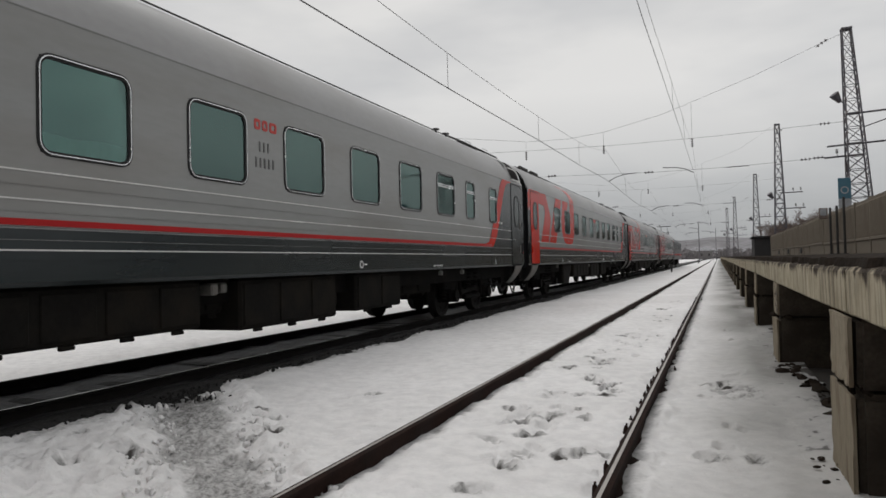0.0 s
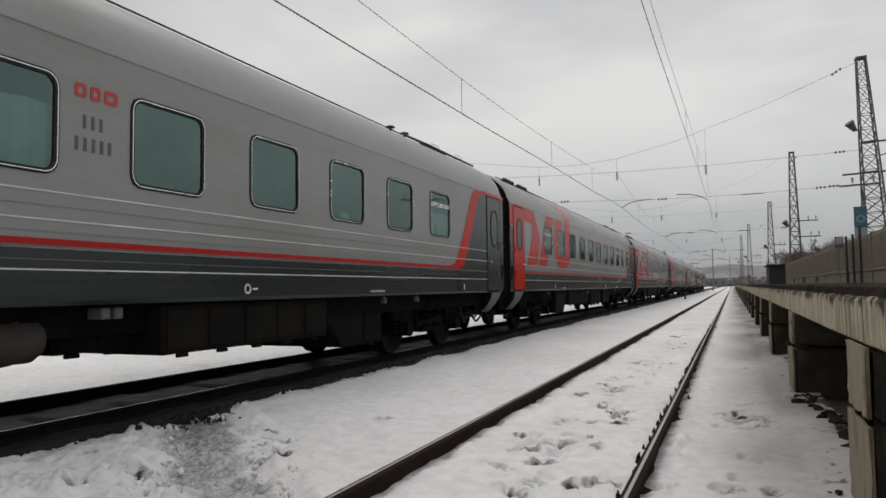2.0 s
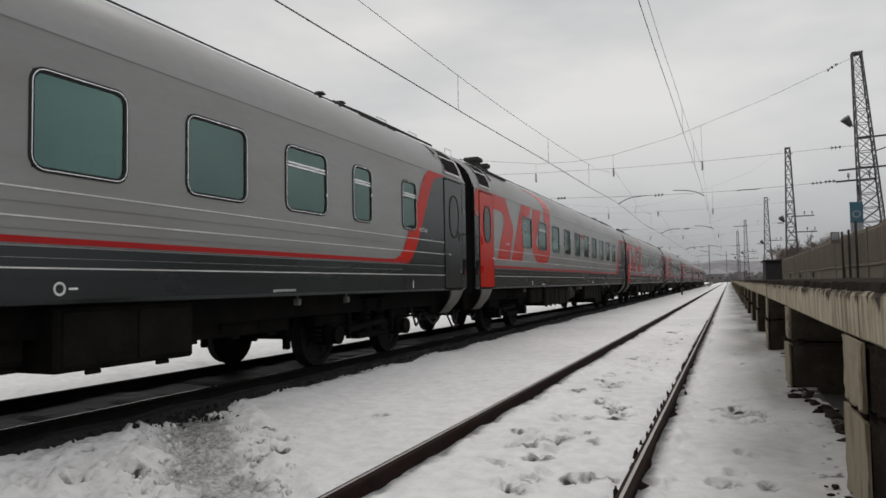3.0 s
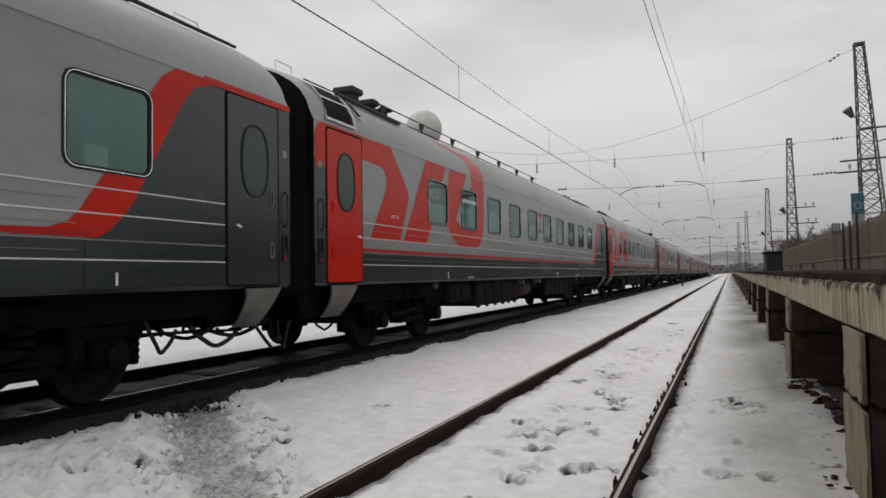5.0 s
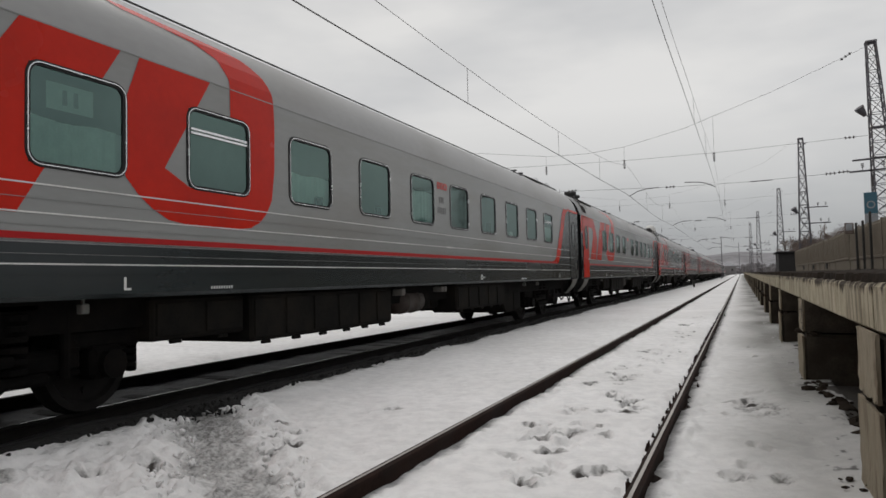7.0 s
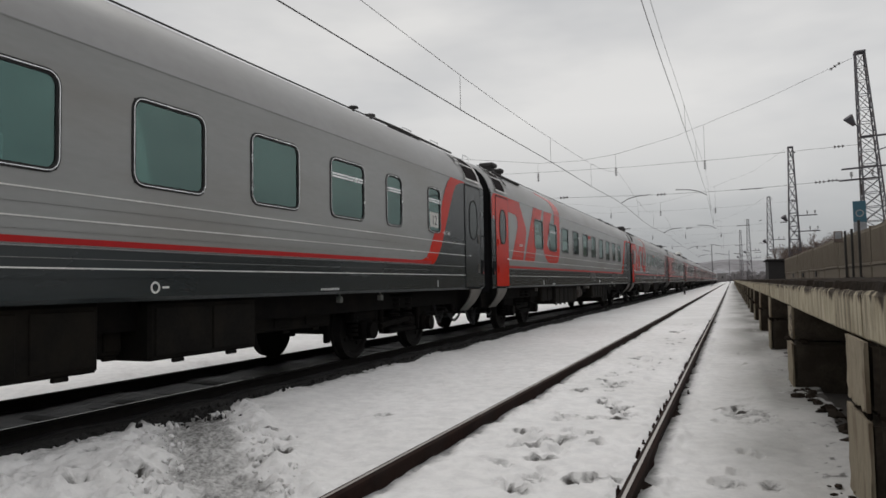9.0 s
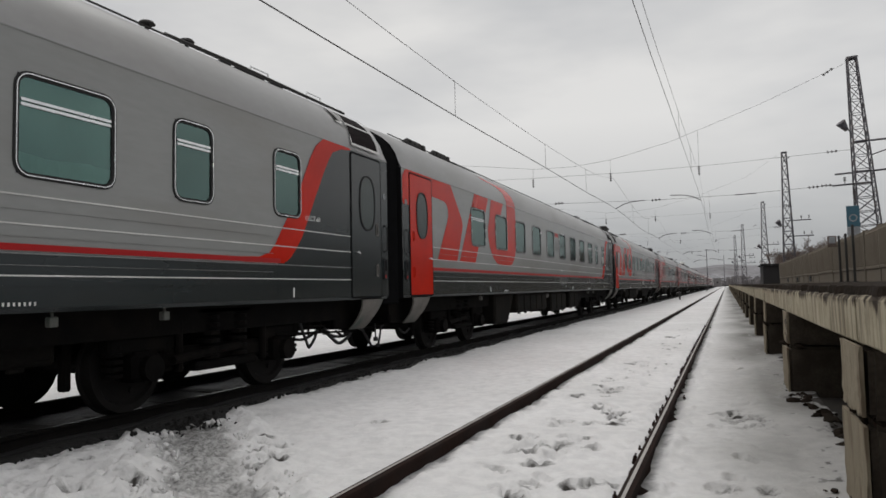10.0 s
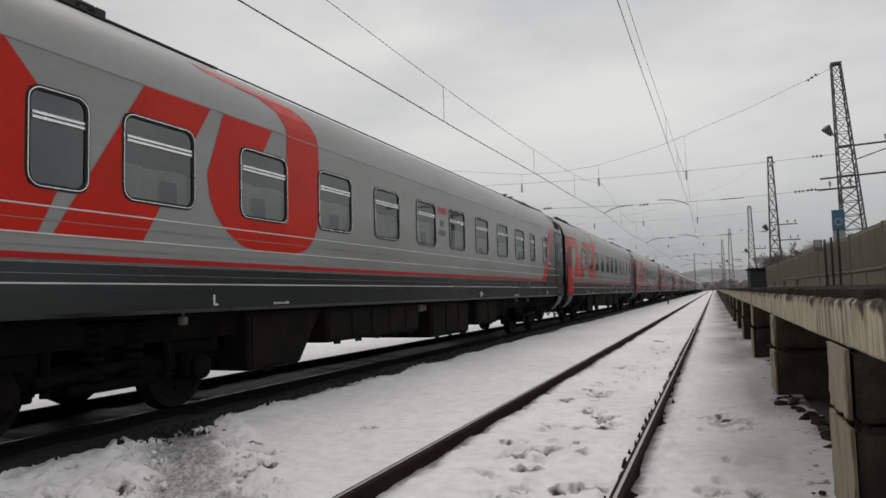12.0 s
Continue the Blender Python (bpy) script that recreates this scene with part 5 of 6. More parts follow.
def roof_vent(parent, y, x=0.55, s=1.0, kind=0):
    z = 4.28
    bm = bmesh.new()
    if kind == 0:
        tube(bm, (x, y, z - 0.1), (x, y, z + 0.10 * s), 0.10 * s, 10)
        tube(bm, (x, y, z + 0.10 * s), (x, y, z + 0.15 * s), 0.22 * s, 12, 0.12 * s)
    elif kind == 1:
        box(bm, x - 0.25, x + 0.25, y - 0.32 * s, y + 0.32 * s, z - 0.12, z + 0.12 * s, 0.04)
        box(bm, x - 0.27, x + 0.27, y - 0.36 * s, y + 0.36 * s, z + 0.10 * s, z + 0.135 * s, 0.01)
    else:
        tube(bm, (x, y - 0.2, z - 0.08), (x, y - 0.2, z + 0.09), 0.012, 5)
        tube(bm, (x, y + 0.2, z - 0.08), (x, y + 0.2, z + 0.09), 0.012, 5)
        tube(bm, (x, y - 0.2, z + 0.09), (x, y + 0.2, z + 0.09), 0.012, 5)
    part(("roof_vent", "roof_box", "roof_handrail")[kind], bm, (POST, POST, CHROME)[kind], parent)


INTAKE = material("intake_mesh", (0.016, 0.011, 0.012), 0.8, spec=0.15, vary=0.3, fine=120)


def louvre(parent, y0, y1, side=True):
    """Framed double intake in the roof's shoulder over a door, with a narrow one beside it."""
    def strip(bm, ya, yb, a, b, out, mat, lean=0.0):
        rows = []
        for i in range(5):
            h = a + (b - a) * i / 4
            x, z = skin(h, out)
            k = lean * (h - 3.45)
            rows.append((bm.verts.new((x, ya + k, z)), bm.verts.new((x, yb - k * 0.4, z))))
        for p, q in zip(rows, rows[1:]):
            bm.faces.new((p[0], p[1], q[1], q[0])).material_index = mat
    bm = bmesh.new()
    strip(bm, y0, y1, 3.46, 4.16, 0.012, 0, 0.12)
    for k in range(14):
        h = 3.50 + k * 0.046
        strip(bm, y0 + 0.03, y1 - 0.03, h, h + 0.012, 0.017, 0, 0.12)
    for a, b in ((3.44, 3.48), (3.79, 3.825), (4.14, 4.17)):
        strip(bm, y0 - 0.03, y1 + 0.03, a, b, 0.034, 1, 0.12)
    for y in (y0 - 0.03, y1 - 0.005):
        strip(bm, y, y + 0.035, 3.44, 4.17, 0.036, 1, 0.12 if y < y0 else -0.05)
    part("louvre", bm, [INTAKE, RIB], parent, "pair of dark mesh air intakes in pale frames")
    if side:
        bm = bmesh.new()
        strip(bm, y0 - 0.30, y0 - 0.13, 3.80, 4.14, 0.014, 0, 0.12)
        strip(bm, y0 - 0.33, y0 - 0.10, 3.77, 3.80, 0.03, 1, 0.12)
        strip(bm, y0 - 0.13, y0 - 0.10, 3.77, 4.14, 0.03, 1, 0.12)
        part("side_intake", bm, [INTAKE, RIB], parent, "narrow dark intake")


def build_coach(windows, label, intake=False, restaurant=False, dome=False, glass=GLASS):
    c = thing("railway_coach", label, "railway coach", "coaches of the passing train")
    # the side with its window openings
    bm = bmesh.new()
    wins = sorted(windows)
    breaks = [Y0]
    for yc, w, _ in wins:
        breaks += [yc - w / 2, yc + w / 2]
    breaks.append(Y1)
    zs = [BELT, WIN_Z0, WIN_Z1, EAVES]
    grid = [[bm.verts.new((HALF, y, z)) for z in zs] for y in breaks]
    for i in range(len(breaks) - 1):
        for j in range(3):
            if j == 1 and i % 2 == 1:
                continue
            bm.faces.new((grid[i][j], grid[i + 1][j], grid[i + 1][j + 1], grid[i][j + 1]))
    part("side_wall", bm, GREY, c)
    bm = bmesh.new()
    a = [bm.verts.new((x, y, z)) for y in (Y0, Y1) for x, z in ((HALF, BELT), (HALF, SILL + 0.04), (HALF - 0.04, SILL))]
    bm.faces.new((a[0], a[1], a[4], a[3]))
    bm.faces.new((a[1], a[2], a[5], a[4]))
    part("lower_side", bm, DARK, c)
    bm = bmesh.new()
    a = [bm.verts.new((-HALF, y, z)) for y in (Y0, Y1) for z in (SILL, EAVES)]
    bm.faces.new((a[0], a[1], a[3], a[2]))
    part("far_side", bm, GREY, c)
    # roof with rounded-off ends
    bm = bmesh.new()
    line = ROOF_LINE + [(-x, z) for x, z in ROOF_LINE[-2::-1]]
    rows = []
    for y, k in ((Y0, 0.94), (Y0 + 0.12, 0.985), (Y0 + 0.35, 1.0), (Y1 - 0.35, 1.0), (Y1 - 0.12, 0.985), (Y1, 0.94)):
        rows.append([bm.verts.new((x * (1 if abs(z - EAVES) < 0.001 else 0.5 + k / 2), y, EAVES + (z - EAVES) * k)) for x, z in line])
    for p, q in zip(rows, rows[1:]):
        for i in range(len(line) - 1):
            bm.faces.new((p[i], p[i + 1], q[i + 1], q[i]))
    part("roof", bm, ROOF, c, "pale grey curved roof", smooth=True)
    # gutter line
    bm = bmesh.new()
    box(bm, HALF - 0.01, HALF + 0.007, Y0, Y1, EAVES - 0.007, EAVES + 0.004)
    part("gutter", bm, GREY, c)
    bm = bmesh.new()
    tube(bm, (0.98, Y0 + 0.6, 4.16), (0.98, Y1 - 0.6, 4.16), 0.012, 5)
    part("roof_cable", bm, POST, c)
    # ends, floor and lining
    for y in (Y0, Y1):
        bm = bmesh.new()
        pts = [(HALF, SILL), (HALF, EAVES)] + [(x * 0.97, EAVES + (z - EAVES) * 0.94) for x, z in line] + [(-HALF, SILL)]
        bm.faces.new([bm.verts.new((x, y, z)) for x, z in pts])
        part("end_wall", bm, BELLOWS, c)
    bm = bmesh.new()
    box(bm, -HALF + 0.03, HALF - 0.045, Y0 + 0.02, Y1 - 0.02, SILL + 0.004, SILL + 0.03)
    box(bm, -HALF + 0.16, HALF - 0.34, Y0 + 0.1, Y1 - 0.1, SILL - 0.30, SILL)
    part("floor", bm, UNDER, c)
    bm = bmesh.new()
    box(bm, 0.55, 0.60, Y0 + 0.1, Y1 - 0.1, SILL + 0.02, EAVES - 0.05)
    part("corridor_wall", bm, INSIDE, c)
    # horizontal ribs and the red line
    for z0, z1, mat, nm, yy0, yy1 in ((1.595, 1.650, STRIPE, "red_line", 0.02, 20.05), (2.038, 2.051, RIB, "rib", 0.02, 21.84), (1.803, 1.816, RIB, "rib", 0.02, 21.84), (1.567, 1.580, RIBDIM, "rib", 0.02, 21.84),
                                      (1.387, 1.400, RIB, "rib", 0.02, 21.84), (1.475, 1.480, RIBDIM, "rib", 0.02, 19.9), (1.925, 1.930, GREY, "rib", 0.02, 19.9), (1.708, 1.713, GREY, "rib", 0.02, 19.9), (1.305, 1.309, DARK, "rib", 0.02, 21.84)):
        bm = bmesh.new()
        plate(bm, [(yy0, z0), (yy1, z0), (yy1, z1), (yy0, z1)], HALF - 0.002, HALF + 0.009)
        part(nm, bm, mat, c)
    # painted fields
    decal("rear_panel", [(Y0 + 0.005, SILL + 0.05), (-1.01, SILL + 0.05), (-1.01, 2.85), (Y0 + 0.005, 2.85)], DARK, c, "dark grey end strip")
    decal("red_corner", [(-1.01, 2.75), (-1.01, EAVES)] + arc(Y0 + 0.24, EAVES - 0.22, 0.22, 90, 180) + [(Y0 + 0.02, 2.75)], RED, c, "red painted corner", 0.008)
    decal("door_header", [(-1.01, 3.345), (0.03, 3.345), (0.03, EAVES), (-1.01, EAVES)], RED, c, "", 0.008)
    decal("red_mark", [(0.03, EAVES), (1.03, EAVES), (1.68, 2.72), (1.73, 2.60), (1.68, 2.46), (1.35, 1.80), (0.27, 1.80), (0.80, 2.56), (0.88, 2.72), (0.88, 2.84), (0.80, 2.95), (0.66, 3.0), (0.03, 3.03)], RED, c, "red painted angular mark", openings=wins)
    decal("red_mark", [(2.53, EAVES), (3.52, EAVES), (2.50, 1.80), (1.49, 1.80)], RED, c, "red painted slanting mark", openings=wins)
    ring_out = [(3.74, EAVES), (3.44, 2.75), (3.50, 2.28), (3.80, 1.98), (4.20, 1.80), (5.28, 1.80), (5.62, 1.95), (5.82, 2.28), (5.84, 3.40), (5.74, 3.66), (5.50, 3.86), (5.10, 3.98), (3.50, 4.06)]
    ring_in = [(3.70, 3.93), (4.60, 3.84), (4.90, 3.70), (5.02, 3.48), (5.04, 2.20), (4.40, 2.20), (4.05, 2.36), (4.71, EAVES)]
    soft_out = ring_out[:2]
    for p, q in zip(ring_out[1:11], ring_out[2:12]):
        soft_out += [(p[0] * 0.75 + q[0] * 0.25, p[1] * 0.75 + q[1] * 0.25), (p[0] * 0.25 + q[0] * 0.75, p[1] * 0.25 + q[1] * 0.75)]
    ring_out = soft_out[:1] + soft_out[2:] + ring_out[-1:]
    decal("red_mark", ring_out + ring_in, RED, c, "red painted open ring mark reaching over the roof edge", openings=wins)
    decal("front_panel", [(20.0, SILL + 0.05), (Y1 - 0.005, SILL + 0.05), (Y1 - 0.005, EAVES - 0.02), (21.4, EAVES - 0.02), (21.1, 3.00), (20.35, 1.85), (20.0, 1.62)], DARK, c, "dark grey front panel", openings=wins)
    slash_left = [(21.10, EAVES), (20.90, 3.25), (20.76, 3.06), (20.50, 2.60), (20.19, 2.16), (20.05, 1.98), (19.95, 1.84), (19.82, 1.72), (19.62, 1.66), (19.3, 1.652)]
    slash_right = [(19.3, 1.592), (20.12, 1.592), (20.26, 1.66), (20.40, 1.79), (20.54, 1.95), (20.69, 2.20), (20.86, 2.50), (21.10, 2.90), (21.24, 3.11), (21.36, 3.24), (21.6, 3.325), (21.86, EAVES - 0.03), (21.86, EAVES)]
    decal("red_slash", slash_right + slash_left, RED, c, "red painted slash", 0.008, wins)
    # doors
    door_part(c, -1.0, -0.01, RED, "rear_door", "red entrance door with an oval window")
    door_part(c, 21.88, 22.82, DARK, "front_door", "dark grey entrance door with an oval window")
    for y0, y1, b0, b1 in ((-0.86, -0.12, -0.64, -0.14), (22.24, 22.92, 22.38, 22.86)):
        bm = bmesh.new()
        rows = []
        for u in (0.0, 0.15, 0.35, 0.6, 0.85, 1.0):
            ya, yb = y0 + (b0 - y0) * u, y1 + (b1 - y1) * u - 0.05 * math.sin(math.pi * u)
            x, z = HALF - 0.01 - 0.32 * u ** 1.8, SILL - (SILL - 0.62) * u
            rows.append([bm.verts.new(p) for p in ((x, ya, z), (x, yb, z), (x - 0.03, yb, z), (x - 0.03, ya, z))])
        for p, q in zip(rows, rows[1:]):
            for k in range(4):
                bm.faces.new((p[k], p[(k + 1) % 4], q[(k + 1) % 4], q[k]))
        bm.faces.new(rows[0])
        bm.faces.new(rows[-1][::-1])
        part("step_plate", bm, STEP, c, "worn pale step plate")
        bm = bmesh.new()
        box(bm, 0.75, HALF - 0.37, y0 - 0.25, y1 + 0.05, 0.64, SILL, 0.03)
        part("step_box", bm, UNDER, c)
    # hand rail and lamp on each end strip
    for y, s in ((-1.17, 1), (22.98, -1)):
        bm = bmesh.new()
        ring(bm, rounded(y, 1.58, 0.10, 0.34, 0.03, 3), rounded(y, 1.58, 0.07, 0.30, 0.02, 3), HALF + 0.004, HALF + 0.03)
        plate(bm, rounded(y, 1.50, 0.06, 0.10, 0.02, 3), HALF + 0.004, HALF + 0.02)
        part("tail_lamp", bm, [RUBBER], c, "dark tail lamp housing")
        bm = bmesh.new()
        plate(bm, rounded(y, 1.45, 0.035, 0.06, 0.015, 3), HALF + 0.020, HALF + 0.024)
        part("tail_lens", bm, STRIPE, c)
        bm = bmesh.new()
        chain(bm, [(HALF + 0.005, y, 1.85), (HALF + 0.05, y, 1.90), (HALF + 0.05, y, 2.25), (HALF + 0.005, y, 2.30)], 0.013, 5)
        part("grab_rail", bm, RUBBER, c)
        bm = bmesh.new()
        ring(bm, rounded(y, 2.78, 0.085, 0.10, 0.03, 3), rounded(y, 2.78, 0.055, 0.07, 0.02, 3), HALF + 0.004, HALF + 0.012)
        plate(bm, rounded(y, 2.78, 0.053, 0.068, 0.02, 3), HALF + 0.004, HALF + 0.009)
        part("route_lamp", bm, SIGNGREY, c, "small pale side lamp")
    # windows
    for yc, w, split in wins:
        win = window_part(c, yc, w, split, glass)
    rng = random.Random(len(label) * 7 + len(wins))
    for yc, w, split in wins:
        if rng.random() < 0.75:
            bm = bmesh.new()
            x, top = HALF - 0.075, WIN_Z0 + rng.choice((0.72, 0.80, 0.80, 0.40) if restaurant else (0.40, 0.50, 0.58, 0.45) if intake else (0.18, 0.36, 0.42, 0.45))
            ya, yb = yc - w / 2 - 0.1, yc + w / 2 + 0.1
            cols = []
            for j in range(25):
                y = ya + (yb - ya) * j / 24
                cols.append((bm.verts.new((x + 0.014 * math.sin(j * 1.9), y, WIN_Z0 - 0.1)), bm.verts.new((x + 0.010 * math.sin(j * 1.9), y, top + 0.012 * math.sin(j * 0.45)))))
            for a2, b2 in zip(cols, cols[1:]):
                bm.faces.new((a2[0], b2[0], b2[1], a2[1]))
            part("curtain", bm, CURTAIN, c, "pale curtain behind the glass")
        if rng.random() < 0.6:
            bm = bmesh.new()
            y = yc + rng.uniform(-0.3, 0.15) * w
            box(bm, HALF - 0.055, HALF - 0.02, y, y + rng.uniform(0.12, 0.3), WIN_Z0 - 0.05, WIN_Z0 + rng.uniform(0.12, 0.26), 0.02)
            part("sill_object", bm, rng.choice((RUBBER, RUBBER, DOME)), c, "object standing on the window sill")
    # markings
    bars(c, 4.7, 1.15, 0.36, 0.03, 9, WHITE, "row of small white lettering")
    bars(c, 16.2, 1.15, 0.5, 0.03, 11, WHITE, "row of small white lettering")
    bm = bmesh.new()
    plate(bm, [(3.55, 1.16), (3.575, 1.16), (3.575, 1.28), (3.55, 1.28)], HALF + 0.002, HALF + 0.006)
    plate(bm, [(3.575, 1.16), (3.63, 1.16), (3.63, 1.18), (3.575, 1.18)], HALF + 0.002, HALF + 0.006)
    part("jacking_mark", bm, WHITE, c, "white jacking mark")
    bm = bmesh.new()
    plate(bm, [(20.33, 1.16), (20.36, 1.16), (20.36, 1.28), (20.33, 1.28)], HALF + 0.002, HALF + 0.006)
    part("jacking_mark", bm, WHITE, c, "white jacking mark")
    if intake and not restaurant:
        bm = bmesh.new()
        plate(bm, [(2.80, 2.70), (3.26, 2.70), (3.26, 2.93), (2.80, 2.93)], HALF - 0.05, HALF - 0.045)
        sheet = part("paper_sign", bm, DOME, c, "white paper notice behind the glass")
        for k in range(2):
            bm = bmesh.new()
            plate(bm, [(2.95 + k * 0.11, 2.75), (2.995 + k * 0.11, 2.75), (2.995 + k * 0.11, 2.88), (2.95 + k * 0.11, 2.88)], HALF - 0.044, HALF - 0.042)
            part("notice_bar", bm, DARKLETTER, sheet)
    bm = bmesh.new()
    ring(bm, rounded(13.2, 1.22, 0.12, 0.12, 0.06, 4), rounded(13.2, 1.22, 0.08, 0.08, 0.04, 4), HALF + 0.002, HALF + 0.006)
    plate(bm, [(13.29, 1.21), (13.38, 1.21), (13.38, 1.23), (13.29, 1.23)], HALF + 0.002, HALF + 0.006)
    part("brake_mark", bm, WHITE, c, "white round brake mark")
    if not restaurant:
        words(c, "МЕСТ-36" if intake else "МЕСТ-68", 1.02 if intake else 20.62, 2.19, 0.07 if intake else 0.09, WHITE)
    ym = 9.95 if restaurant else 11.07 if intake else 10.74
    for ya, yb in ((0, 0.12), (0.16, 0.27), (0.31, 0.46)):
        bm = bmesh.new()
        ring(bm, rounded(ym - 0.23 + (ya + yb) / 2, 2.97, yb - ya, 0.13, 0.03, 3), rounded(ym - 0.23 + (ya + yb) / 2, 2.97, (yb - ya) * 0.45, 0.06, 0.012, 3), HALF + 0.002, HALF + 0.006)
        part("emblem_mark", bm, REDMARK, c, "small red mark")
    bars(c, ym - 0.14, 2.64, 0.26, 0.12, 3, DARKLETTER, "number shown as plain bars")
    bars(c, ym - 0.22, 2.44, 0.44, 0.12, 5, DARKLETTER, "number shown as plain bars")
    if restaurant:
        for i, ch in enumerate("РЕСТОРАН"):
            words(c, ch, 7.70 + i * 0.652, 3.16, 0.24, DARKLETTER)
    # gangway bellows in front, seen in the gap to the next coach
    bm = bmesh.new()
    ys = [Y1 + 0.57 * i / 8 for i in range(9)]
    prof = [(x * 0.965, EAVES + (z - EAVES) * 0.92) for x, z in line] + [(-HALF * 0.965, 1.0), (HALF * 0.965, 1.0)]
    rows = [[bm.verts.new((x * (1 if i % 2 else 0.93), y, 2.55 + (z - 2.55) * (1 if i % 2 else 0.95))) for x, z in prof] for i, y in enumerate(ys)]
    for p, q in zip(rows, rows[1:]):
        for i in range(len(prof)):
            bm.faces.new((p[i], p[(i + 1) % len(prof)], q[(i + 1) % len(prof)], q[i]))
    part("bellows", bm, BELLOWS, c, "black rubber gangway bellows")
    # drawgear, hoses and bars under the ends
    bm = bmesh.new()
    box(bm, -0.16, 0.16, Y1 - 0.6, Y1 + 0.45, 0.85, 1.12, 0.04)
    box(bm, -0.16, 0.16, Y0 - 0.05, Y0 + 0.6, 0.85, 1.12, 0.04)
    part("coupler", bm, UNDER, c)
    for x, ya, za, yb, zb, sag, r in ((1.15, 21.02, 0.86, 21.50, 0.66, 0.32, 0.022), (1.12, 21.74, 0.68, 22.55, 0.57, 0.20, 0.027), (1.05, 20.75, 0.74, 21.08, 0.62, 0.22, 0.018),
                                      (1.10, -0.64, 0.53, -0.18, 0.50, 0.09, 0.018), (0.9, 22.45, 0.60, 22.95, 0.62, 0.12, 0.02), (0.45, 22.5, 0.72, 24.2, 0.72, 0.28, 0.028), (-0.35, 22.5, 0.72, 24.2, 0.72, 0.34, 0.028)):
        bm = bmesh.new()
        chain(bm, [(x, ya + (yb - ya) * (i / 12) + 0.05 * math.sin(2 * math.pi * i / 12), za + (zb - za) * i / 12 - sag * math.sin(math.pi * i / 12) ** 0.7) for i in range(13)], r, 6)
        part("hose", bm, RUBBER, c)
    for x, ya, za, yb, zb, r in ((1.12, 22.80, 0.62, 23.27, 0.28, 0.022), (1.05, 23.80, 0.62, 23.62, 0.26, 0.020), (1.1, 23.42, 0.66, 23.44, 0.38, 0.015)):
        bm = bmesh.new()
        chain(bm, [(x, ya, za), (x, ya + (yb - ya) * 0.3, za - 0.04), (x, ya + (yb - ya) * 0.7, zb + 0.12), (x, yb, zb)], r, 6)
        if yb - ya < 0.03:
            box(bm, x - 0.03, x + 0.03, yb - 0.04, yb + 0.04, zb - 0.02, zb + 0.05, 0.01)
        part("hanging_hose", bm, RUBBER, c)
    for x, ya, za, yb, zb in ((1.15, 20.5, 0.90, 21.6, 0.79), (0.75, 20.5, 0.80, 22.5, 0.74), (1.10, 20.5, 0.77, 21.8, 0.71), (1.15, 20.5, 0.67, 22.6, 0.58), (0.85, 20.5, 0.60, 22.3, 0.60), (1.05, 22.5, 0.59, 24.0, 0.62),
                              (0.7, 22.6, 0.70, 24.0, 0.72), (0.4, 22.6, 0.62, 24.0, 0.60), (1.0, -1.2, 0.72, -0.2, 0.74), (0.9, -1.2, 0.58, 0.6, 0.60), (0.3, -1.2, 0.66, 0.6, 0.66), (0.9, 4.0, 0.66, 4.6, 0.66), (0.8, 4.0, 0.76, 4.6, 0.75), (0.7, 16.9, 0.70, 17.6, 0.70)):
        bm = bmesh.new()
        tube(bm, (x, ya, za), (x, yb, zb), 0.017, 5)
        part("brake_pipe", bm, UNDER, c)
    for x, y, z0 in ((1.12, 20.95, 0.62), (1.12, 21.31, 0.60), (1.1, 21.66, 0.62), (0.95, 22.0, 0.56), (0.9, -0.9, 0.55), (0.9, 0.3, 0.55)):
        bm = bmesh.new()
        tube(bm, (x, y, z0), (x, y, 1.0), 0.018, 5)
        part("hanger", bm, UNDER, c)
    # equipment boxes along the underframe
    specs = [(4.45, 6.25, 0.33, 1.32), (6.27, 9.7, 0.55, 1.38), (9.7, 10.4, 0.66, 1.1), (10.4, 12.7, 0.36 + 0.09 * (glass is GLASS), 1.36), (12.72, 13.25, 0.54, 1.05), (13.3, 15.0, 0.48, 1.36), (15.02, 17.3, 0.60, 1.0)]
    if restaurant or intake:
        specs = [(4.1, 5.53, 0.63, 1.30), (5.55, 8.1, 0.50, 1.38), (8.12, 9.25, 0.50, 1.34), (11.1, 12.0, 0.62, 1.0), (12.02, 15.15, 0.55, 1.40), (15.2, 17.3, 0.30, 1.15)]
    for y0, y1, z0, xo in specs:
        bm = bmesh.new()
        box(bm, -0.9, xo, y0, y1, z0, SILL - 0.01, 0 if z0 < 0.35 else 0.03)
        if z0 < 0.35:
            # battery chest with a raked far end
            for v in bm.verts:
                if v.co.z < 0.6 and y0 < 10 and v.co.y > y1 - 0.01:
                    v.co.y -= 0.62
                elif v.co.z < 0.6 and y0 > 10 and v.co.y < y0 + 0.01:
                    v.co.y += 0.8
            bmesh.ops.bevel(bm, geom=bm.edges[:], offset=0.03, segments=1, affect="EDGES")
        eq = part("equipment_box", bm, BOXES, c, "dusty brown equipment box")
        n = max(2, int((y1 - y0) / 0.62))
        for i in range(n):
            ya = y0 + (y1 - y0) * (i + 0.08) / n
            yb = y0 + (y1 - y0) * (i + 0.92) / n
            if z0 < 0.35 and (yb > y1 - 0.7 if y0 < 10 else ya < y0 + 0.9):
                continue
            bm = bmesh.new()
            box(bm, xo - 0.005, xo + 0.02, ya, yb, z0 + 0.05, SILL - 0.07, 0.01)
            part("hatch", bm, BOXES, eq)
            bm = bmesh.new()
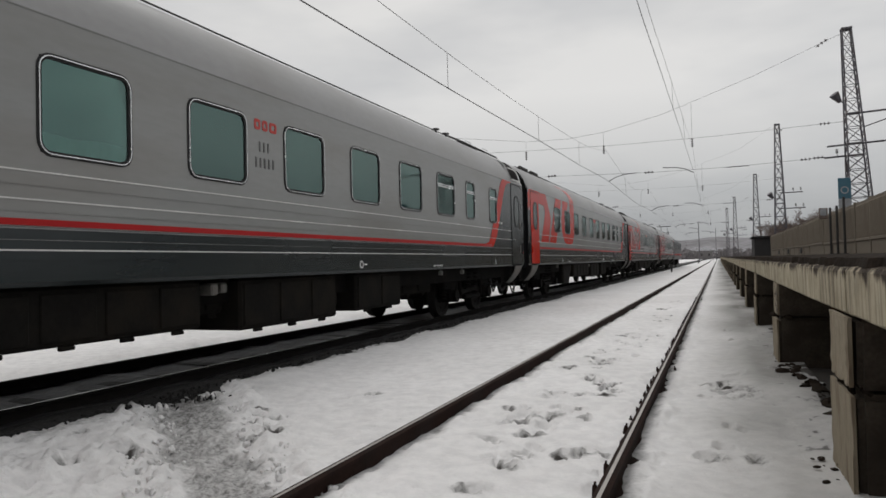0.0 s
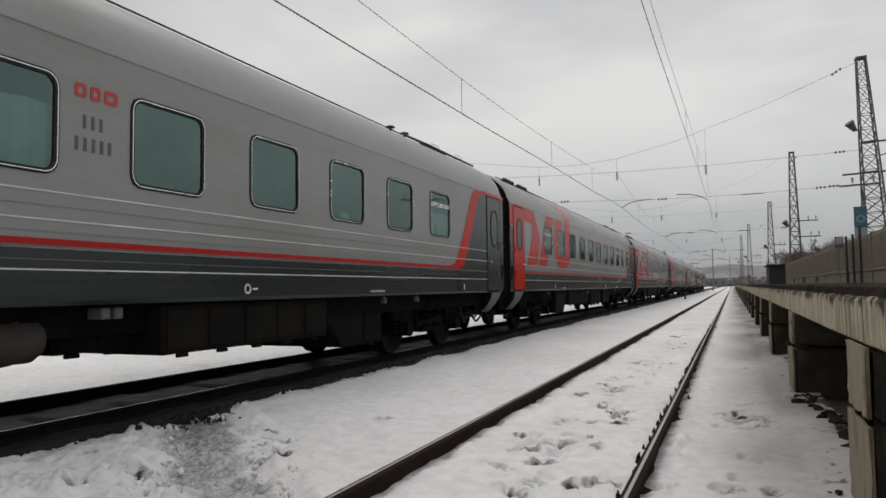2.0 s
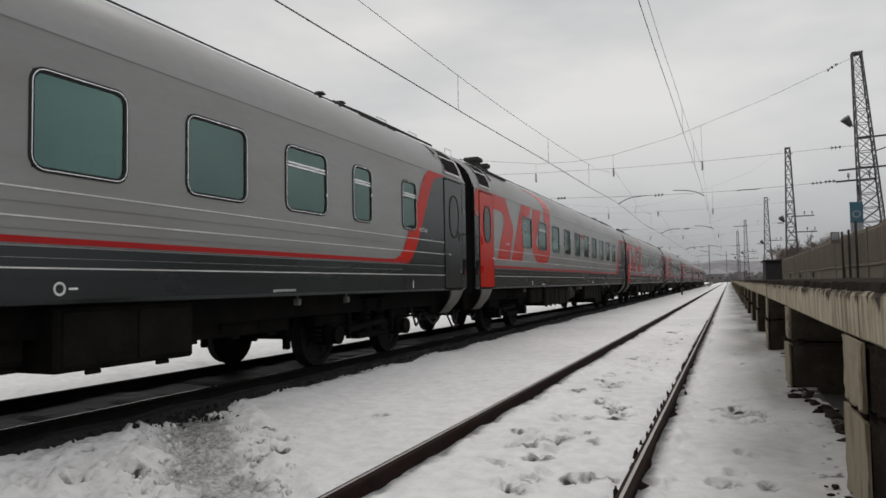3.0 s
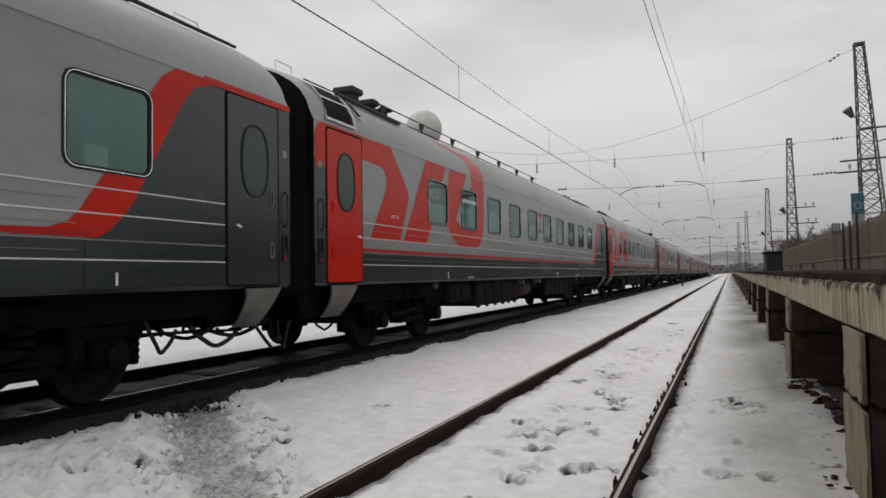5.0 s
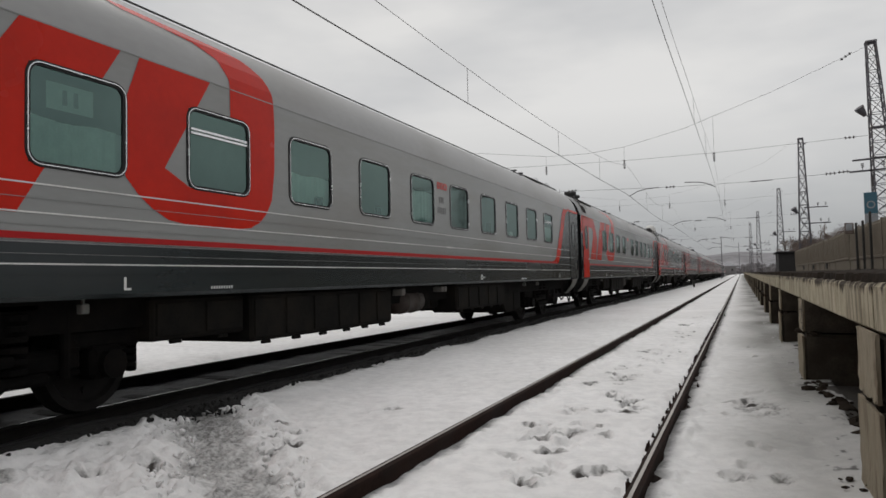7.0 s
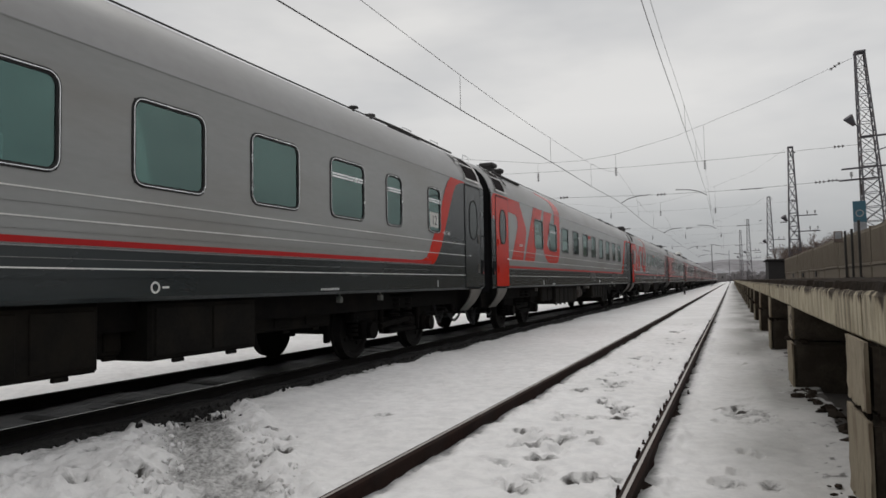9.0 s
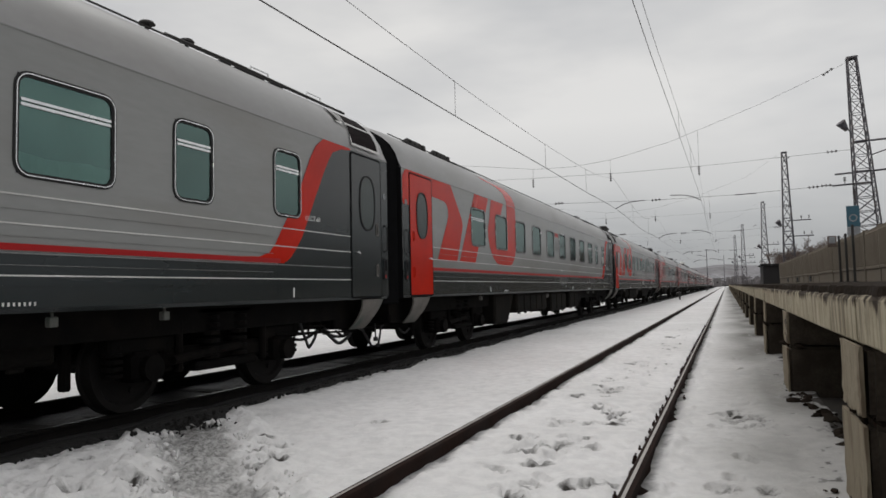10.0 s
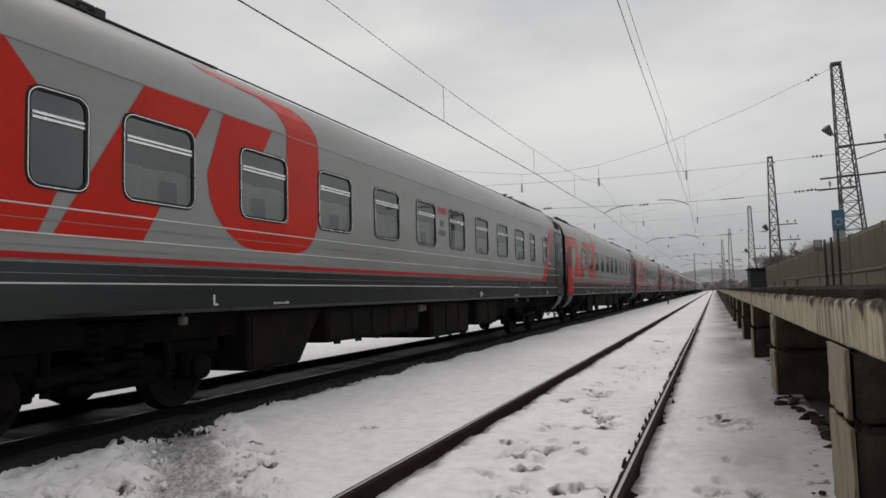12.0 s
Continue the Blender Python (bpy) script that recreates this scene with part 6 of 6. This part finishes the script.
            box(bm, xo - 0.06, xo - 0.01, (ya + yb) / 2 - 0.08, (ya + yb) / 2 + 0.08, z0 - 0.04, z0 + 0.0, 0.01)
            part("foot", bm, BOXES, eq)
    bm = bmesh.new()
    box(bm, -0.7, 0.5, Y0 + 0.3, Y1 - 0.3, 0.62, SILL - 0.1, 0.03)
    part("centre_sill", bm, UNDER, c)
    bm = bmesh.new()
    ty = 10.1 if (restaurant or intake) else 9.3
    prof = [(0.0, 0.02), (0.05, 0.22), (0.12, 0.27), (0.30, 0.27), (0.31, 0.285), (0.35, 0.285), (0.36, 0.27), (0.74, 0.27), (0.75, 0.285), (0.79, 0.285), (0.80, 0.27), (0.98, 0.27), (1.05, 0.22), (1.10, 0.02)]
    if restaurant or intake:
        rr = [[bm.verts.new((1.04 + 0.78 * r * math.cos(2 * math.pi * i / 16), 9.82 + d, 0.80 + 0.78 * r * math.sin(2 * math.pi * i / 16))) for i in range(16)] for d, r in prof]
        for p, q in zip(rr, rr[1:]):
            for i in range(16):
                bm.faces.new((p[i], p[(i + 1) % 16], q[(i + 1) % 16], q[i]))
        for ya, yb, za, zb in ((9.55, 9.68, 0.93, 1.05), (11.28, 11.38, 0.95, 1.06), (11.43, 11.53, 0.95, 1.06)):
            b4 = bmesh.new()
            box(b4, 1.2, 1.40, ya, yb, za, zb, 0.015)
            part("junction_box", b4, STEP, c, "pale junction box")
        part("air_tank", bm, TANK, c, "dull red-brown air tank", smooth=True)
    else:
        box(bm, 1.0, 1.36, ty + 0.6, ty + 0.72, 0.90, 1.04, 0.02)
        box(bm, 1.0, 1.36, ty + 0.78, ty + 0.88, 0.92, 1.04, 0.02)
        part("junction_box", bm, STEP, c, "pale junction box")
    for y in (3.2, 16.9, 18.2):
        bm = bmesh.new()
        box(bm, 1.34, 1.42, y, y + 0.08, 0.96, 1.05, 0.01)
        box(bm, 1.37, 1.39, y + 0.03, y + 0.05, 1.04, SILL + 0.01)
        part("lamp_box", bm, STEP, c)
    bogie_part(c, 2.5)
    bogie_part(c, 19.44)
    # roof
    if intake:
        louvre(c, -1.0, -0.2, False)
        bm = bmesh.new()
        for out, grow, mat in ((0.016, 0.035, 0), (0.024, 0.0, 1)):
            rows = []
            for k in range(5):
                x, z = skin(3.70 - grow + (0.46 + 2 * grow) * k / 4, out)
                y = 0.02 - 0.22 * k / 4
                rows.append((bm.verts.new((x, y - grow, z)), bm.verts.new((x, y + 0.13 + grow, z))))
            for p, q in zip(rows, rows[1:]):
                bm.faces.new((p[0], p[1], q[1], q[0])).material_index = mat
        part("side_vent", bm, [RIB, INTAKE], c, "narrow slanting intake in a pale frame")
        for y, w, top in ((1.2, 0.20, 4.52), (1.88, 0.13, 4.46)):
            bm = bmesh.new()
            box(bm, 0.48, 0.78, y - w * 0.7, y + w * 0.7, 4.15, top - 0.1, 0.02)
            box(bm, 0.42, 0.84, y - w, y + w, top - 0.12, top, 0.03)
            part("roof_box", bm, POST, c, "dark flared roof ventilator")
        bm = bmesh.new()
        chain(bm, [(1.22, -0.2, 4.03), (1.25, 0.6, 4.0), (1.28, 1.9, 3.97)], 0.035, 6)
        part("roof_pipe", bm, POST, c)
        roof_vent(c, -0.9, 0.75, 1.0, 2)
    else:
        for y in (0.2, 1.6):
            bm = bmesh.new()
            chain(bm, [(0.85, y, 4.18), (0.85, y + 0.2, 4.28), (0.85, y + 0.9, 4.28), (0.85, y + 1.1, 4.18)], 0.035, 6)
            for k in range(5):
                yy = y + 0.1 + 0.2 * k
                box(bm, 0.74, 0.92, yy, yy + 0.10 + 0.03 * (k % 3), 4.17, 4.24 + 0.025 * (k * 2 % 3), 0.015)
            part("roof_pipe", bm, POST, c, "dark knobbly roof cable box")
        bm = bmesh.new()
        tube(bm, (0.86, 2.7, 4.215), (0.90, 4.4, 4.20), 0.02, 5)
        part("roof_cable", bm, POST, c)
    if intake:
        decal("door_header", [(21.5, EAVES - 0.045), (Y1 - 0.01, EAVES - 0.045), (Y1 - 0.01, EAVES + 0.03), (21.5, EAVES + 0.03)], RED, c, "thin red line over the door", 0.016)
    else:
        louvre(c, 21.9, 22.78)
    for y in (18.75, 19.4):
        bm = bmesh.new()
        tube(bm, (0.62, y, 4.2), (0.62, y, 4.40), 0.025, 6)
        tube(bm, (0.62, y, 4.37), (0.62, y, 4.40), 0.10, 10, 0.08)
        part("roof_vent", bm, POST, c)
    for k in range(4):
        bm = bmesh.new()
        y = 19.8 + k * 0.36
        box(bm, 0.66, 0.84, y, y + 0.20 + 0.08 * (k % 2), 4.19, 4.25 + 0.02 * (k % 3), 0.02)
        part("roof_fitting", bm, POST, c)
    bm = bmesh.new()
    chain(bm, [(0.84, 18.8, 4.24), (0.86, 20.0, 4.25), (0.84, 22.9, 4.24)], 0.022, 5)
    part("roof_pipe", bm, POST, c)
    roof_vent(c, 20.7, 0.75, 1.0, 2)
    roof_vent(c, 22.1, 0.75, 1.0, 2)
    if restaurant:
        decal("roof_hatch", [(13.95, 4.05), (14.55, 4.05), (14.35, 4.55), (13.65, 4.55)], POST, c, "dark roof hatch", 0.03)
        roof_vent(c, 8.3, 0.50, 0.5, 1)
        roof_vent(c, 9.6, 0.50, 0.4, 1)
    if dome:
        bm = bmesh.new()
        bmesh.ops.create_uvsphere(bm, u_segments=20, v_segments=12, radius=0.42)
        for v in bm.verts:
            v.co.z *= 1.05
        bmesh.ops.translate(bm, verts=bm.verts[:], vec=(0.35, 5.15, 4.57))
        part("dome", bm, DOME, c, "white antenna dome", smooth=True)
        bm = bmesh.new()
        tube(bm, (0.95, 1.4, 4.34), (0.95, 13.0, 4.34), 0.012, 5)
        part("roof_conductor", bm, POST, c)
        for i in range(7):
            bm = bmesh.new()
            y = 1.9 + i * 1.75
            tube(bm, (0.95, y, 4.12), (0.95, y, 4.34), 0.022, 6)
            tube(bm, (0.95, y, 4.22), (0.95, y, 4.33), 0.045, 8, 0.06)
            part("roof_insulator", bm, INSUL, c)
        roof_vent(c, 2.4, 0.7, 0.9, 0)
    return c


def standard(extra=()):
    return [(2.75 + 1.776 * i, 0.955, i in (0, 8)) for i in range(9)] + [(18.50, 0.56, True), (20.22, 0.56, True)] + list(extra)


S_LABEL = "grey sleeping coach with dark lower side and red livery marks"
M_LABEL = "grey staff coach with roof intakes and red livery marks"
R_LABEL = "grey restaurant coach with dark lettering and red livery marks"
coaches = {}
proto_s = build_coach(standard(), S_LABEL)
proto_m = build_coach([(3.08 + 1.776 * i, 0.955, i in (1, 9)) for i in range(10)], M_LABEL, intake=True, glass=PALEGLASS)
coaches[4] = build_coach([(3.08 + 1.776 * i, 0.955, i in (1, 9)) for i in range(10)], "grey staff coach with a white roof dome and red marks", intake=True, dome=True, glass=PALEGLASS)
coaches[5] = build_coach([(y, 0.955, False) for y in (3.32, 5.08, 6.86, 8.62, 11.42, 13.2, 14.98, 16.76, 18.54, 20.27)], R_LABEL, intake=True, restaurant=True, glass=DININGGLASS)
coaches[10] = build_coach([(y, w, True) for y, w, _ in standard(((1.55, 0.58, True),))], "grey coach with opening windows, dark lower side and red marks", glass=CLEARGLASS)
coaches[0], coaches[2] = proto_s, proto_m
for k in (-3, -2, -1, 1, 3, 8, 9):
    coaches[k] = copy_thing(proto_s, pose(0, 0, 0))
for k in (6, 7):
    coaches[k] = copy_thing(proto_m, pose(0, 0, 0))
bm = bmesh.new()
plate(bm, [(20.03, 2.30), (20.42, 2.30), (20.42, 2.58), (20.03, 2.58)], HALF - 0.003, HALF - 0.001)
coach_card = part("paper_sign", bm, DOME, coaches[8], "white paper with the coach number")
words(coach_card, "12", 20.09, 2.345, 0.26, DARKLETTER)


def build_locomotive():
    c = thing("electric_locomotive", "dark grey electric locomotive with a raised pantograph", "locomotive")
    bm = bmesh.new()
    prof = [(-1.5, 1.0), (-1.5, 3.3), (-1.2, 3.75), (1.2, 3.75), (1.5, 3.3), (1.5, 1.0)]
    rows = [[bm.verts.new((x * k, y, 1.0 + (z - 1.0) * h)) for x, z in prof] for y, k, h in ((-1.3, 0.97, 1), (17.5, 1, 1), (18.3, 0.97, 0.95), (19.0, 0.9, 0.6), (19.3, 0.88, 0.4))]
    for p, q in zip(rows, rows[1:]):
        for i in range(5):
            bm.faces.new((p[i], p[i + 1], q[i + 1], q[i]))
    bm.faces.new(rows[0])
    bm.faces.new(rows[-1][::-1])
    part("body", bm, LOCO, c)
    bm = bmesh.new()
    plate(bm, [(-1.0, 1.55), (17.4, 1.55), (17.4, 1.75), (-1.0, 1.75)], 1.5, 1.512)
    part("red_line", bm, RED, c)
    for y in (1.0, 5.0, 9.0, 13.0, 16.0):
        bm = bmesh.new()
        plate(bm, rounded(y, 2.7, 0.8, 0.7, 0.1, 3), 1.5, 1.515)
        part("window", bm, DOORGLASS, c)
    for y in (2.5, 13.5):
        bm = bmesh.new()
        box(bm, -1.2, 1.2, y - 1.8, y + 1.8, 0.3, 1.0, 0.05)
        part("bogie_frame", bm, UNDER, c)
        for dy in (-1.3, 1.3):
            bm = bmesh.new()
            lathe(bm, [(-0.88, 0.1), (-0.88, 0.6), (-0.76, 0.62), (-0.74, 0.1), (0.74, 0.1), (0.76, 0.62), (0.88, 0.6), (0.88, 0.1)], n=24)
            part("wheelset", bm, WHEEL, c).location = (0, y + dy, 0.61)
    bm = bmesh.new()
    for s in (-0.6, 0.6):
        chain(bm, [(s, 3.0, 3.8), (s * 0.8, 4.6, 4.6), (s * 0.6, 3.2, 5.45)], 0.04, 5)
    tube(bm, (-0.9, 3.2, 5.5), (0.9, 3.2, 5.5), 0.05, 6)
    tube(bm, (-0.6, 3.0, 3.85), (0.6, 3.0, 3.85), 0.05, 6)
    part("pantograph", bm, POST, c, "raised dark pantograph")
    return c


coaches[-4] = build_locomotive()


# ---------------------------------------------------------------- movement
TRAVEL = [  # seconds, metres travelled by the rear door edge of coach 0 (keyed through the whole clip)
    (0.0, -3.41), (0.5, 8.52), (1.0, 20.32), (1.5, 31.98), (2.0, 43.49), (2.5, 54.85), (3.0, 66.05), (3.5, 77.11), (4.0, 88.03), (4.5, 98.82), (5.0, 109.49), (5.5, 120.05), (6.0, 130.52), (6.5, 140.91), (7.0, 151.23), (7.5, 161.49), (8.0, 171.72), (8.5, 181.91), (9.0, 192.08), (9.5, 202.24), (10.0, 212.39), (10.5, 222.52), (11.0, 232.65), (11.5, 242.76), (12.0, 252.84)]


def travelled(t):
    for (ta, a), (tb, b) in zip(TRAVEL, TRAVEL[1:]):
        if t <= tb:
            i = TRAVEL.index((ta, a))
            t0, p0 = TRAVEL[i - 1] if i else (ta - (tb - ta), 2 * a - b)
            t3, p3 = TRAVEL[i + 2] if i + 2 < len(TRAVEL) else (tb + (tb - ta), 2 * b - a)
            u, d = (t - ta) / (tb - ta), tb - ta
            m1, m2 = (b - p0) / (tb - t0) * d, (p3 - a) / (t3 - ta) * d
            return (2 * u ** 3 - 3 * u ** 2 + 1) * a + (u ** 3 - 2 * u ** 2 + u) * m1 + (-2 * u ** 3 + 3 * u ** 2) * b + (u ** 3 - u ** 2) * m2
    return TRAVEL[-1][1]


def motions():
    times = [i * 0.25 for i in range(49)]
    spin = [i / FPS for i in range(12 * FPS + 1)]
    way = [(t, -math.degrees((travelled(t) - travelled(0)) / 0.535)) for t in spin]
    for k, c in coaches.items():
        walk(c, [(t, pose(TRACK_X, travelled(t) - LC * k, 0)) for t in times])
        for w in c.children:
            if w.name.startswith("wheelset"):
                p = w.location.copy()
                walk(w, [(t, pose(p.x, p.y, p.z, a, 0, 0)) for t, a in way])


motions()
